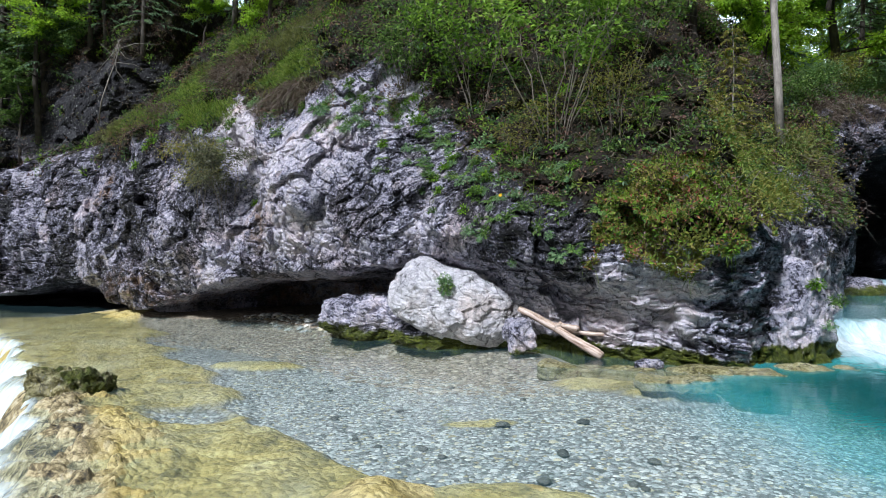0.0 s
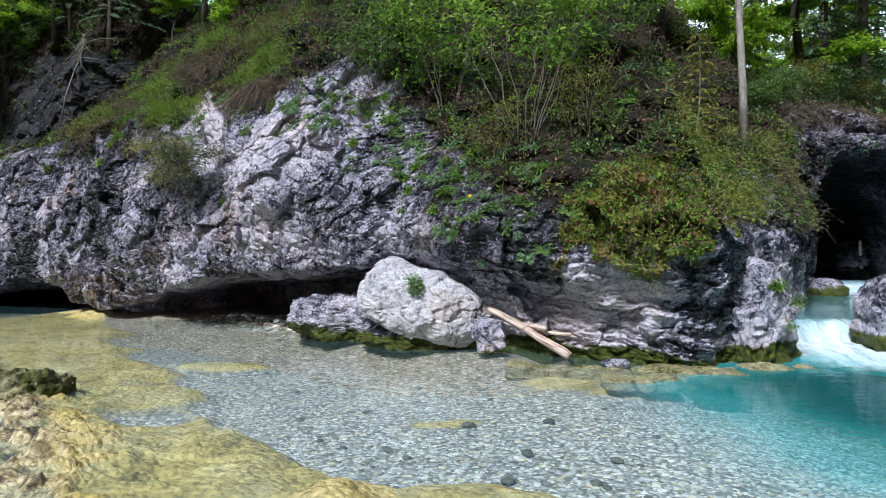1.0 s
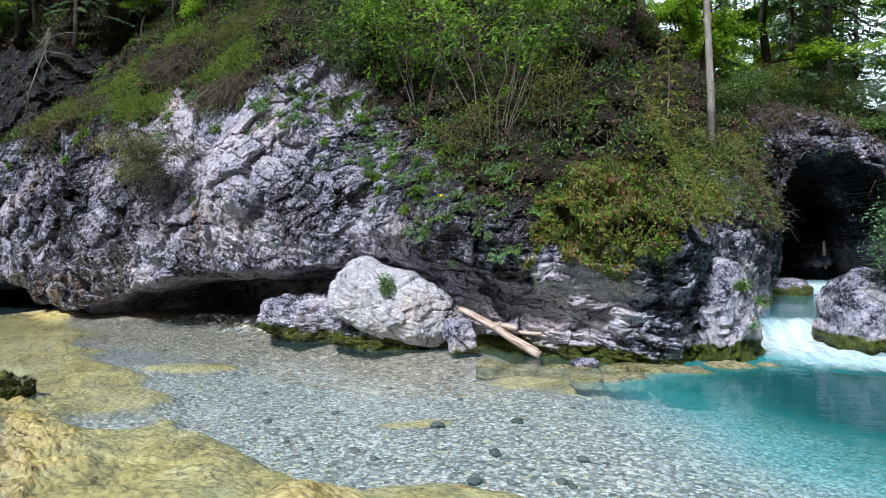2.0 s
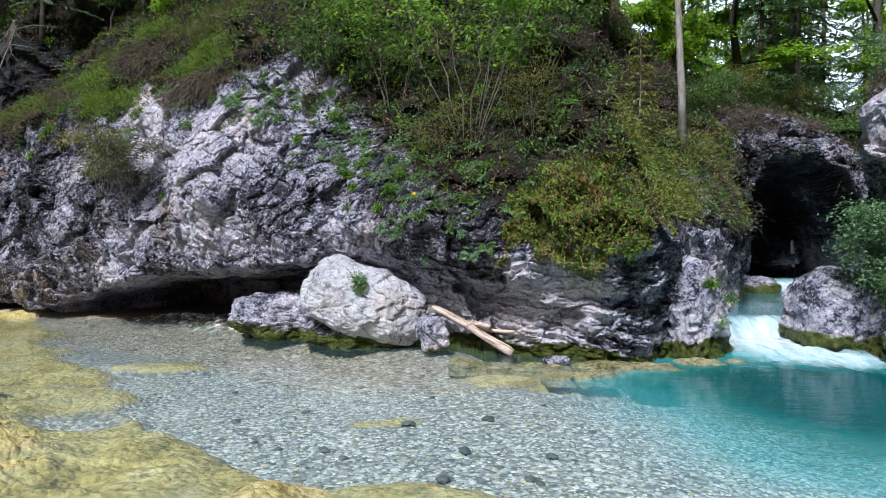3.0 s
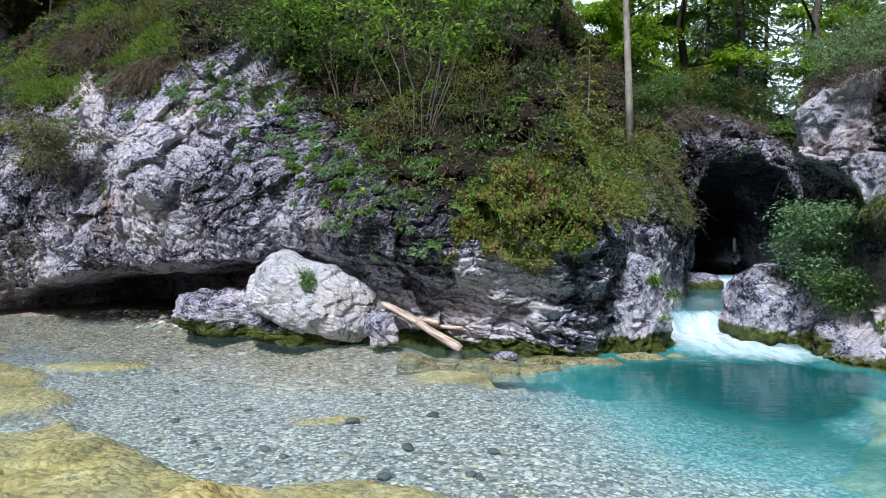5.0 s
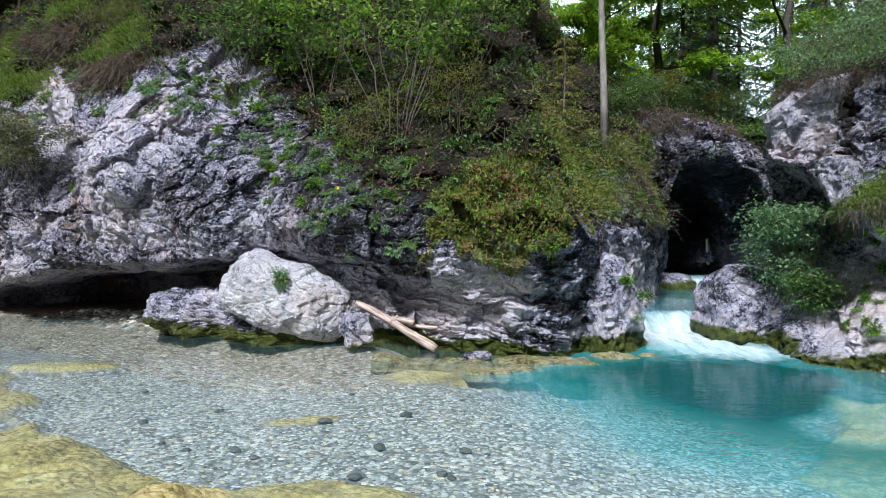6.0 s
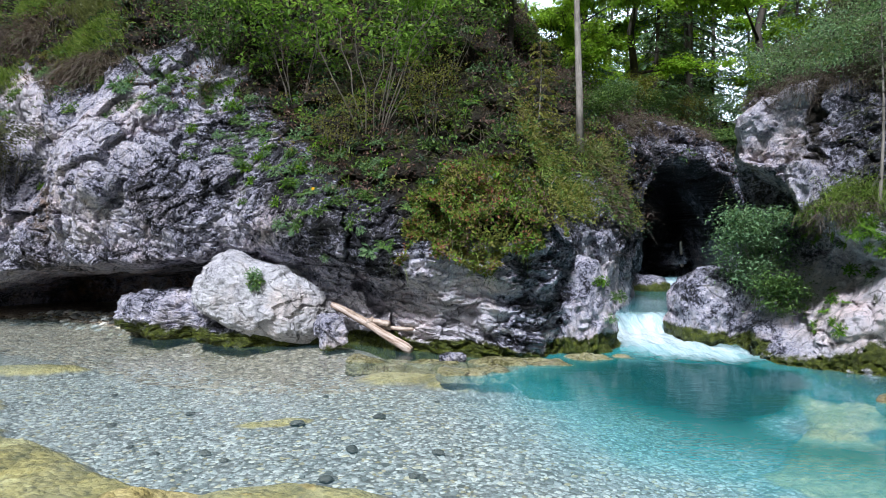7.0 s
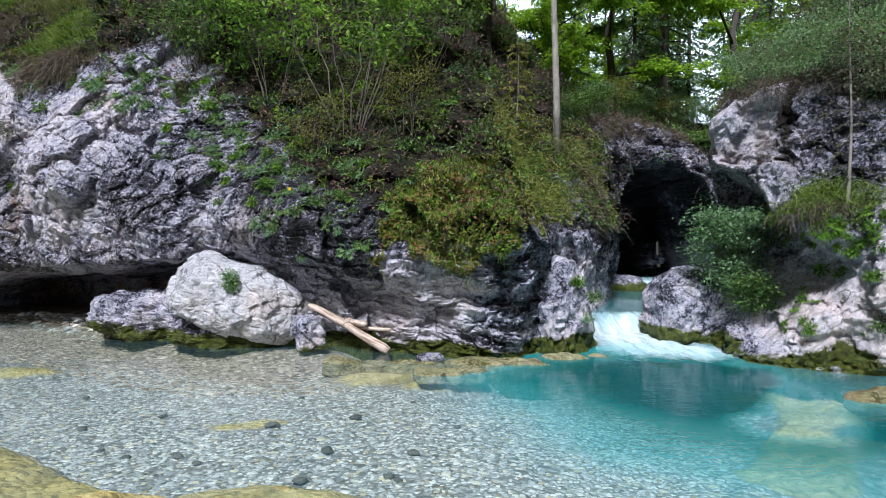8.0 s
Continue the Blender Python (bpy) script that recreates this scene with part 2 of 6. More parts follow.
    nrm = bump(nt, sums(nt, "SUBTRACT", h, sums(nt, "MULTIPLY", crack, 0.35)), 0.9, 0.06)
    nrm = bump(nt, sums(nt, "ADD", fine, sums(nt, "MULTIPLY", chip2, 0.25)), 1.0, 0.06, nrm)
    nrm = bump(nt, grain, 0.9, 0.03, nrm)
    nt.links.new(nrm, bsdf.inputs["Normal"])
    return m


def leaf_material(name, colors, trans=0.35, gloss=0.45, patch=0.26):
    m, nt, bsdf, out = material(name)
    geo = nt.nodes.new("ShaderNodeNewGeometry")
    info = nt.nodes.new("ShaderNodeObjectInfo")
    r = sums(nt, "ADD", sums(nt, "MULTIPLY", geo.outputs["Random Per Island"], 0.88 - patch), sums(nt, "MULTIPLY", info.outputs["Random"], 0.12))
    r = sums(nt, "ADD", r, sums(nt, "MULTIPLY", noise_tex(nt, 2.4, 4), patch))
    stops = [(i / (len(colors) - 1) * 0.8 + 0.1, (c[0], c[1], c[2] * 1.3)) for i, c in enumerate(colors)]
    col = ramp(nt, r, stops)
    nt.links.new(col, bsdf.inputs["Base Color"])
    bsdf.inputs["Roughness"].default_value = gloss
    bsdf.inputs["Specular IOR Level"].default_value = 0.16
    tr = nt.nodes.new("ShaderNodeBsdfTranslucent")
    nt.links.new(mixed(nt, 1.0, col, (1.5, 1.45, 0.8), "MULTIPLY"), tr.inputs["Color"])
    mx = nt.nodes.new("ShaderNodeMixShader")
    mx.inputs[0].default_value = trans
    nt.links.new(bsdf.outputs[0], mx.inputs[1])
    nt.links.new(tr.outputs[0], mx.inputs[2])
    nt.links.new(mx.outputs[0], out.inputs["Surface"])
    return m


def bark_material(name, a, b, scale=14):
    m, nt, bsdf, _ = material(name)
    n1 = noise_tex(nt, scale, 8, 0.7, stretch=(1, 1, 0.25))
    n2 = noise_tex(nt, 2.2, 4, 0.6)
    col = ramp(nt, sums(nt, "ADD", sums(nt, "MULTIPLY", n1, 0.6), sums(nt, "MULTIPLY", n2, 0.4)), [(0.33, a), (0.66, b)])
    nt.links.new(col, bsdf.inputs["Base Color"])
    bsdf.inputs["Roughness"].default_value = 0.85
    nt.links.new(bump(nt, n1, 0.9, 0.03), bsdf.inputs["Normal"])
    return m


ROCK = rock_material("limestone")
PALE_ROCK = rock_material("bleached_limestone", (0.1, 0.097, 0.1), (0.37, 0.36, 0.405), (0.58, 0.565, 0.62), (0.76, 0.74, 0.78))
BARK_PALE = bark_material("pale_bark", (0.08, 0.07, 0.06), (0.4, 0.36, 0.32), 18)
BARK_DARK = bark_material("dark_bark", (0.025, 0.02, 0.016), (0.1, 0.085, 0.07))
TWIG = bark_material("twig_bark", (0.07, 0.058, 0.046), (0.32, 0.28, 0.24), 40)
LEAF_BRIGHT = leaf_material("bright_leaf", [(0.02, 0.045, 0.008), (0.08, 0.17, 0.018), (0.17, 0.31, 0.03), (0.28, 0.43, 0.05)], 0.4)
LEAF_HAZEL = leaf_material("hazel_leaf", [(0.035, 0.078, 0.014), (0.1, 0.2, 0.024), (0.21, 0.36, 0.05), (0.32, 0.46, 0.09)], 0.45)
LEAF_GREEN = leaf_material("green_leaf", [(0.018, 0.036, 0.011), (0.055, 0.112, 0.025), (0.13, 0.225, 0.05), (0.24, 0.32, 0.07)], 0.32)
LEAF_BLUE = leaf_material("grey_green_leaf", [(0.06, 0.115, 0.05), (0.13, 0.23, 0.095), (0.21, 0.33, 0.14), (0.3, 0.41, 0.17)], 0.35)
LEAF_OLIVE = leaf_material("heath_leaf", [(0.045, 0.026, 0.014), (0.09, 0.092, 0.022), (0.17, 0.185, 0.035), (0.26, 0.27, 0.05), (0.29, 0.23, 0.07), (0.29, 0.1, 0.055)], 0.28, patch=0.5)
LEAF_DARK = leaf_material("dark_plant_leaf", [(0.018, 0.038, 0.016), (0.045, 0.088, 0.035), (0.09, 0.16, 0.05)], 0.2)
LEAF_SPRUCE = leaf_material("spruce_needles", [(0.07, 0.13, 0.075), (0.15, 0.24, 0.125), (0.27, 0.39, 0.19)], 0.4)
GRASS_DRY = leaf_material("dry_grass", [(0.03, 0.022, 0.015), (0.085, 0.064, 0.042), (0.19, 0.15, 0.1), (0.07, 0.085, 0.028)], 0.25)
GRASS_GREEN = leaf_material("green_grass", [(0.03, 0.05, 0.012), (0.1, 0.16, 0.025), (0.2, 0.3, 0.045), (0.28, 0.28, 0.09)], 0.35)
GRASS_MIX = leaf_material("olive_grass", [(0.035, 0.034, 0.015), (0.09, 0.1, 0.03), (0.18, 0.21, 0.055), (0.27, 0.25, 0.1)], 0.3, patch=0.45)
LEAF_GREY = leaf_material("dusty_leaf", [(0.03, 0.033, 0.018), (0.09, 0.1, 0.05), (0.17, 0.185, 0.09), (0.25, 0.25, 0.15)], 0.25)
LEAF_FOREST = leaf_material("backlit_leaf", [(0.09, 0.16, 0.02), (0.18, 0.31, 0.03), (0.29, 0.46, 0.045), (0.4, 0.54, 0.08)], 0.6)
LEAF_RED = leaf_material("red_heath_leaf", [(0.12, 0.045, 0.025), (0.24, 0.085, 0.045), (0.36, 0.15, 0.07), (0.2, 0.16, 0.05)], 0.2)
DEAD = leaf_material("dead_leaf", [(0.04, 0.025, 0.017), (0.14, 0.085, 0.055), (0.31, 0.19, 0.12)], 0.15)

# ---------------------------------------------------------------- river cliff
KX = [-32, -19, -14.5, -12.6, -11, -9.3, -7, -5.2, -3, -1.5, 0.2, 1.8, 2.7, 3.5, 4.6, 6, 7.2, 8.2, 11.5, 14]
SHORE = [28, 24, 22, 17.4, 16.9, 16.6, 15.9, 14.5, 12.7, 11.5, 10.8, 9.65, 9.6, 10.7, 12.0, 14.5, 17.0, 18.6, 18.6, 18]
FOOT = [30, 26, 24, 17.6, 17.1, 19.4, 20.4, 19.6, 16.0, 12.0, 10.8, 9.65, 9.6, 10.7, 12.0, 14.5, 17.0, 18.6, 18.6, 18]
LIP = [24, 20, 18.3, 17.0, 16.1, 15.2, 13.9, 12.7, 11.8, 11.1, 10.3, 9.4, 9.5, 10.6, 12.0, 14.3, 16.8, 17.6, 17.6, 17]
LIP_Z = [0.2, 0.4, 1.2, 0.4, 0.3, 0.8, 1.25, 1.35, 1.6, 1.85, 1.55, 1.35, 1.4, 1.4, 1.5, 1.5, 1.5, 1.5, 1.5, 1.5]
BROW = [24.5, 20.3, 18.6, 17.6, 16.9, 15.9, 14.6, 14.0, 12.9, 11.8, 10.8, 10.2, 10.5, 11.9, 13.1, 15.2, 17.2, 17.9, 18, 17.5]
BROW_Z = [4.6, 4.6, 5.0, 5.3, 5.4, 5.2, 5.0, 5.9, 4.9, 3.5, 2.6, 2.6, 2.9, 3.0, 3.6, 4.6, 5.3, 5.4, 4.5, 4.0]
SLOPE = [1.2, 1.2, 1.2, 1.15, 1.1, 1.0, 0.95, 0.85, 0.8, 0.78, 0.85, 0.95, 1.0, 1.1, 1.3, 1.6, 2.2, 2.6, 2.6, 2.6]


def cliff_depth(x, z):
    """Depth y of the smooth cliff face at x along the river and height z."""
    foot, lip, lz, brow, bz, k = (np.interp(x, KX, v) for v in (FOOT, LIP, LIP_Z, BROW, BROW_Z, SLOPE))
    t = np.clip(z / lz, 0, 1)
    under = foot + (lip - foot) * step01(0.62, 1.0, t)
    face = lip + (brow - lip) * step01(0, 1, (z - lz) / (bz - lz)) - 0.35 * np.sin(np.clip((z - lz) / (bz - lz), 0, 1) * math.pi)
    crag_z = np.interp(x, [-18.5, -15, -13.8, -12.3], [5.2, 5.8, 8.0, 20])
    top = brow + (np.minimum(z, crag_z) - bz) * k + np.maximum(z - crag_z, 0) * 0.28
    y = np.where(z < lz, under, np.where(z < bz, face, top))
    # gully with the pale scar, nose of the buttress, turf shelf, hollow behind the corner
    y = y + 0.55 * bell(x + 0.5 * (z - 4.4), z, -8.0, 4.4, 0.55, 1.3) + 0.7 * bell(x, z, -7.0, 3.0, 0.35, 0.7)
    y = y - 0.55 * bell(x, z, -5.2, 3.2, 1.2, 1.3) - 0.3 * bell(x, z, -9.6, 3.0, 1.2, 1.1)
    y = y - 0.22 * bell(x, z, 1.9, 2.3, 1.0, 0.6) + 0.08 * bell(x, z, 1.2, 1.0, 1.4, 0.4)
    y = y + 0.6 * bell(x + 0.35 * (z - 4.2), z, -7.05, 4.2, 0.2, 1.0)
    # the tunnel that the stream comes out of
    hole = step01(1.15, 0.8, ((x - 9.05 + 0.1 * (z - 2)) / 2.0) ** 2 + (np.maximum(z - 1.2, 0) / 2.9) ** 2)
    y = y + (7.0 - 4.2 * bell(x, z, 10.3, 1.4, 0.9, 1.7)) * hole
    return y, hole


def terraces(p, way, period, seed):
    """Broken beds of rock: an offset for each bed piece, its slant, and the joint between beds."""
    w = np.asarray(way, float)
    s = (p @ (w / np.linalg.norm(w))) / period + 0.55 * fbm(p * 0.7, 3, seed) + 0.12 * fbm(p * 3.0, 2, seed + 4)
    i = np.floor(s).astype(np.int64)
    f = s - i
    j = np.floor(p[:, 0] * 0.55 / period * 0.35 + 3.0 * lattice(i + 5000, 0 * i, 0 * i, seed + 7) + 0.5 * fbm(p * 1.2, 2, seed + 9)).astype(np.int64)
    h = lattice(i + 5000, j + 5000, 0 * i, seed + 2)
    return h, f - 0.5, step01(0.11, 0.0, np.minimum(f, 1 - f)) * step01(-0.5, 0.1, fbm(p * 1.1, 2, seed + 12))


def cliff_points(x, z):
    """Craggy surface points of the cliff at parameters x, z, and masks."""
    y, hole = cliff_depth(x, z)
    p = np.stack([x, y, z], 1)
    bz, lz = np.interp(x, KX, BROW_Z), np.interp(x, KX, LIP_Z)
    above = step01(-0.9, 0.9, z - bz + 0.8 * fbm(p * 0.8, 3, 40))
    above = above * (1 - 0.9 * step01(0, 0.5, z - np.interp(x, [-18.5, -15, -13.8, -12.3], [5.2, 5.8, 8.0, 20])) * step01(9.2, 8.6, z))
    above = above * (1 - 0.8 * bell(x, z, -3.8, 5.4, 0.9, 1.0)) * (1 - 0.95 * bell(x + 0.5 * (z - 4.7), z, -7.9, 4.75, 0.5, 0.9)) * (1 - 0.7 * bell(x, z, 2.9, 5.9, 0.35, 0.7))
    crag = 1 - 0.6 * above
    d1, d2, val, lean = cells(p * (0.8, 0.5, 1.0) + 0.2 * fbm(p * 1.3, 3, 5)[:, None], 3)
    e1, e2, eval_, elean = cells(p * (2.1, 1.4, 2.7) + 0.2 * fbm(p * 3.0, 2, 15)[:, None], 31)
    h1, h2, hval, hlean = cells(p * (5.5, 3.5, 6.5) + 0.2 * fbm(p * 6.0, 2, 18)[:, None], 37)
    big = 0.26 * fbm(p * 0.45, 3, 1) + 0.12 * val + 0.24 * lean - 0.06 * step01(0.05, 0.0, d2 - d1)
    block = 0.03 * eval_ + 0.05 * elean - 0.045 * step01(0.12, 0.0, e2 - e1) + 0.01 * hval + 0.022 * hlean - 0.012 * step01(0.1, 0.0, h2 - h1)
    rough = 0.022 * ridged(p * (2.1, 2.1, 1.3), 4, 8) + 0.018 * fbm(p * 9, 3, 12)
    # bedded foot of the wall; steep and shallow joints across the buttress
    low = step01(-2.2, -0.6, x) * step01(4.4, 3.6, x) * step01(2.3, 1.5, z)
    h0, f0, c0 = terraces(p, (0.16, 0, 1), 0.15, 211)
    h3, f3, c3 = terraces(p, (0.05, 0, 1), 0.055, 217)
    rough = rough + low * (0.065 * h0 + 0.05 * f0 - 0.085 * c0 + 0.03 * h3 + 0.024 * f3 - 0.02 * c3)
    ha, fa, ca = terraces(p, (0.8, 0.2, 0.55), 0.36, 231)
    hb, fb, cb = terraces(p, (-0.35, 0.1, 1), 0.3, 241)
    hc, fc, cc = terraces(p, (-0.7, 0.1, 0.5), 0.12, 251)
    where = step01(-0.35, 0.25, fbm(p * 0.6, 2, 261))
    back = step01(-12.2, -13.4, x) * step01(5.2, 6.0, z)
    rough = rough + (1 - 0.8 * low) * (1 - 0.75 * back) * (where * (0.06 * ha + 0.025 * fa - 0.05 * ca) + (1 - where) * (0.055 * hb + 0.02 * fb - 0.05 * cb) + 0.02 * hc + 0.01 * fc - 0.015 * cc)
    strata = 0.02 * ridged(p @ np.array([[1.1, 0, 0.5], [0, 1.1, 0], [-1.2, 0, 7.0]]), 3, 21) * step01(2.6, 1.2, z)
    push = big + crag * (block + rough + strata) + above * (0.2 * fbm(p * 1.2, 3, 52) + 0.14 * fbm(p * 2.6, 4, 50))
    lead = step01(0, 0.5, z + 0.2)
    out = p.copy()
    out[:, 1] -= push * (0.35 + 0.65 * lead)
    out[:, 0] += crag * 0.10 * fbm(p * 1.9, 4, 61)
    out[:, 2] += crag * 0.10 * fbm(p * 1.9, 4, 71) * lead
    return out, above, hole


def cliff_at(x, z):
    x, z = np.atleast_1d(np.asarray(x, float)), np.atleast_1d(np.asarray(z, float))
    return cliff_points(x, z)[0]


def cliff_normal(x, z, e=0.12):
    a, b = cliff_at(x + e, z) - cliff_at(x - e, z), cliff_at(x, z + e) - cliff_at(x, z - e)
    return unit(np.cross(a, b))


gx = np.concatenate([np.arange(-32, -17, 0.14), np.arange(-17, -14, 0.045), np.arange(-14, 5, 0.026), np.arange(5, 14.01, 0.06)])
gz = np.concatenate([np.arange(-0.9, 0, 0.15), np.arange(0, 5.6, 0.024), np.arange(5.6, 12.6, 0.08)])
X, Z = (a.ravel() for a in np.meshgrid(gx, gz, indexing="ij"))
P, above, hole = cliff_points(X, Z)
# turf soil; the narrow bell at x -7.05 paints shade into the cleft
soil_shade = above * 0.95 + 0.9 * bell(X + 0.35 * (Z - 4.2), Z, -7.05, 4.2, 0.2, 1.0) + 0.55 * bell(X, Z, 1.9, 2.3, 1.3, 0.8) - 1.8 * bell(X + 0.5 * (Z - 4.7), Z, -7.9, 4.75, 0.42, 0.8)
soil_shade = soil_shade + 0.4 * bell(X, Z, 8.2, 4.9, 3.0, 0.7) + 0.35 * step01(-1.5, 1.5, X) * step01(1.6, 2.6, Z) * step01(4.2, 3.2, X)
moss = 0.95 * step01(0.34, 0.14, Z - 0.14 * fbm(P * (1.6, 1.6, 0.1), 3, 90)) * step01(-5.5, -3.5, X) + 0.3 * above
pale = 1.25 * bell(X + 0.5 * (Z - 4.7), Z, -7.9, 4.75, 0.5, 0.85) + 0.35 * bell(X, Z, -5.4, 2.0, 0.9, 0.5) + 0.25 * bell(X, Z, 1.0, 0.6, 1.5, 0.35) + 0.3 * bell(X, Z, -6.0, 3.8, 0.8, 0.8)
pale = pale + 0.25 * step01(3.0, 4.0, X) * step01(2.2, 1.2, Z) - 0.08 * step01(4.6, 6, X) - 0.3 * bell(X, Z, 5.6, 2.3, 1.4, 1.3) - 0.22 * bell(X, Z, 8.6, 4.3, 3.0, 1.3) - 0.05 * bell(X, Z, -3.0, 2.2, 2.0, 0.5)
band = ridged(P @ np.array([[0.5, 0, 0.9], [0, 0.5, 0], [-0.6, 0, 5.5]]), 4, 81)
pale = pale + 0.3 * band * step01(-0.8, 0.2, X) * step01(3.6, 3.0, X) * step01(1.7, 1.2, Z)
# the -0.8 term paints tree shade onto the upper left crag
# tunnel interior painted darker through the hole mask, standing in for its shade
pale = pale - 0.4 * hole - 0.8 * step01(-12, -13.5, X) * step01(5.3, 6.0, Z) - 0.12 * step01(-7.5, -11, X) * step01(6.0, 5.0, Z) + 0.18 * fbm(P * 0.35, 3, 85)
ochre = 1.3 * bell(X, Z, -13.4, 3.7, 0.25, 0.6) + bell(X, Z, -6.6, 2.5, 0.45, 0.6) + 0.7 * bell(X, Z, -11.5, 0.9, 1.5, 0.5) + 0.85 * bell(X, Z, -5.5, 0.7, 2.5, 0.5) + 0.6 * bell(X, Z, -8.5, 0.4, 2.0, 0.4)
wet = step01(0.45, 0.1, Z) + hole
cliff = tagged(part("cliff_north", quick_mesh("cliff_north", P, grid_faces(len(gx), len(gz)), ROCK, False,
               [("soil_shade", soil_shade), ("moss", moss), ("pale", pale), ("ochre", ochre), ("wet", wet)])),
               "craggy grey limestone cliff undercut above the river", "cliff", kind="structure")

# ---------------------------------------------------------------- opposite bank
RO, RD, RN = np.array([6.3, 10.7]), np.array([0.5, -0.866]), np.array([-0.866, -0.5])


def bank_overhang(s, z):
    """The white block that leans out over the hollow: 1 on it, 0 below and behind."""
    return step01(-0.3, 0.15, z - 3.4 + 0.7 * np.maximum(s, 0)) * step01(4.5, 4.1, z - 0.15 * s) * step01(-0.1, 0.5, s) * (1 - 0.6 * step01(1.6, 2.8, s))


def bank_points(s, z):
    """Surface of the rock on the far bank of the plunge pool: s metres along its foot, height z."""
    r = 0.25 * z * 0.3 + 2.2 * np.maximum(0.05 - s, 0) + 0.15 * np.maximum(s - 4, 0)
    r = r - 0.75 * bell(s, z, 1.35, 0.0, 0.8, 0.45) - 0.35 * bell(s, z, 2.6, 0.6, 0.9, 0.8)
    over = bank_overhang(s, z)
    r = r + 0.5 * bell(s, z, 0.45, 2.0, 0.8, 0.8) - 0.65 * over - 0.45 * step01(1.7, 0.6, z) * step01(1.3, 2.2, s) + 0.15 * bell(s, z, 1.55, 4.0, 0.1, 0.5)
    r = r - 0.55 * bell(s, z, 2.1, 2.15, 0.8, 0.5) + 0.3 * bell(s, z, 1.9, 1.3, 0.6, 0.35) - 0.35 * bell(s, z, 3.4, 1.6, 0.8, 0.7)
    r = r + 1.3 * np.maximum(z - 4.0 - 0.25 * np.maximum(s - 0.4, 0), 0)
    p = np.stack([RO[0] + s * RD[0] - r * RN[0], RO[1] + s * RD[1] - r * RN[1], z], 1)
    d1, d2, val, lean = cells(p * 1.2 + 0.2 * fbm(p * 1.5, 3, 105)[:, None], 103)
    top = step01(4.3, 4.75, z + 0.25 * np.maximum(s - 0.8, 0) + 0.4 * fbm(p, 3, 140))
    ha, fa, ca = terraces(p, (0.5, 0.3, 0.7), 0.34, 331)
    hb, fb, cb = terraces(p, (-0.4, 0.2, 1), 0.26, 341)
    hc, fc, cc = terraces(p, (-0.6, 0.4, 0.5), 0.11, 351)
    jag = 0.06 * ha + 0.02 * fa - 0.05 * ca + 0.045 * hb - 0.04 * cb + 0.025 * hc - 0.015 * cc
    push = 0.2 * fbm(p * 0.6, 3, 101) + (1 - 0.6 * top) * (0.12 * val + 0.12 * lean - 0.06 * step01(0.06, 0, d2 - d1) + jag + 0.035 * ridged(p * 2.0, 4, 108) + 0.02 * fbm(p * 8, 3, 112))
    out = p.copy()
    out[:, 0] += RN[0] * push
    out[:, 1] += RN[1] * push
    out[:, 2] += 0.08 * fbm(p * 2, 4, 171) * step01(0, 0.4, z)
    return out, top


def bank_normal(s, z, e=0.1):
    a = bank_points(s + e, z)[0] - bank_points(s - e, z)[0]
    b = bank_points(s, z + e)[0] - bank_points(s, z - e)[0]
    return unit(np.cross(a, b))


bs, bz_ = np.arange(-4, 9, 0.045), np.arange(-1.2, 8, 0.042)
S, Z2 = (a.ravel() for a in np.meshgrid(bs, bz_, indexing="ij"))
P2, top2 = bank_points(S, Z2)
pale2 = 0.36 * bank_overhang(S, Z2) * (1 - 0.8 * step01(1.2, 2.0, S)) - 0.16 * step01(1.4, 2.2, S) * step01(2.4, 2.8, Z2) + 1.0 * bell(S, Z2, 2.7, 0.85, 1.5, 0.8) - 0.03
# soil on top and under the cushion; painted shade in the cleft and lower hollow
soil_shade2 = 1.1 * top2 + 0.55 * bell(S, Z2, 1.55, 4.0, 0.14, 0.6) + 0.5 * bell(S, Z2, 0.15, 4.1, 0.25, 0.5) + 0.35 * step01(0.1, 0.6, fbm(P2 * 1.6, 3, 145)) * step01(2.2, 3.2, Z2) + 0.4 * bell(S, Z2, 2.0, 2.05, 0.7, 0.35) + 0.4 * bell(S, Z2, 0.2, 1.9, 0.6, 0.6)
moss2 = 0.85 * step01(0.38, 0.12, Z2 - 0.12 * np.sin(S * 3)) + 0.6 * bell(S, Z2, -0.2, 4.0, 0.35, 0.7) + 0.2 * top2
bank = tagged(part("cliff_east", quick_mesh("cliff_east", P2, grid_faces(len(bs), len(bz_)), ROCK, False,
              [("soil_shade", soil_shade2), ("moss", moss2), ("pale", pale2), ("ochre", 0.5 * bell(S, Z2, 1.0, 3.2, 0.8, 0.6)), ("wet", step01(0.35, 0.1, Z2))])),
              "pale overhanging limestone bank beside the plunge pool", "cliff", kind="structure")


# ---------------------------------------------------------------- river bed
def rim(y):
    """x of the sill over which the river leaves the pool."""
    return np.interp(y, [0, 4.3, 5.8, 9.4, 13.5, 20], [-1.0, -4.15, -5.35, -8.7, -12.6, -18])


def ridge_line(x, y, ax, ay, bx, by, w):
    dx, dy = bx - ax, by - ay
    t = np.clip(((x - ax) * dx + (y - ay) * dy) / (dx * dx + dy * dy), 0, 1)
    return np.exp(-((x - ax - t * dx) ** 2 + (y - ay - t * dy) ** 2) / (w * w))


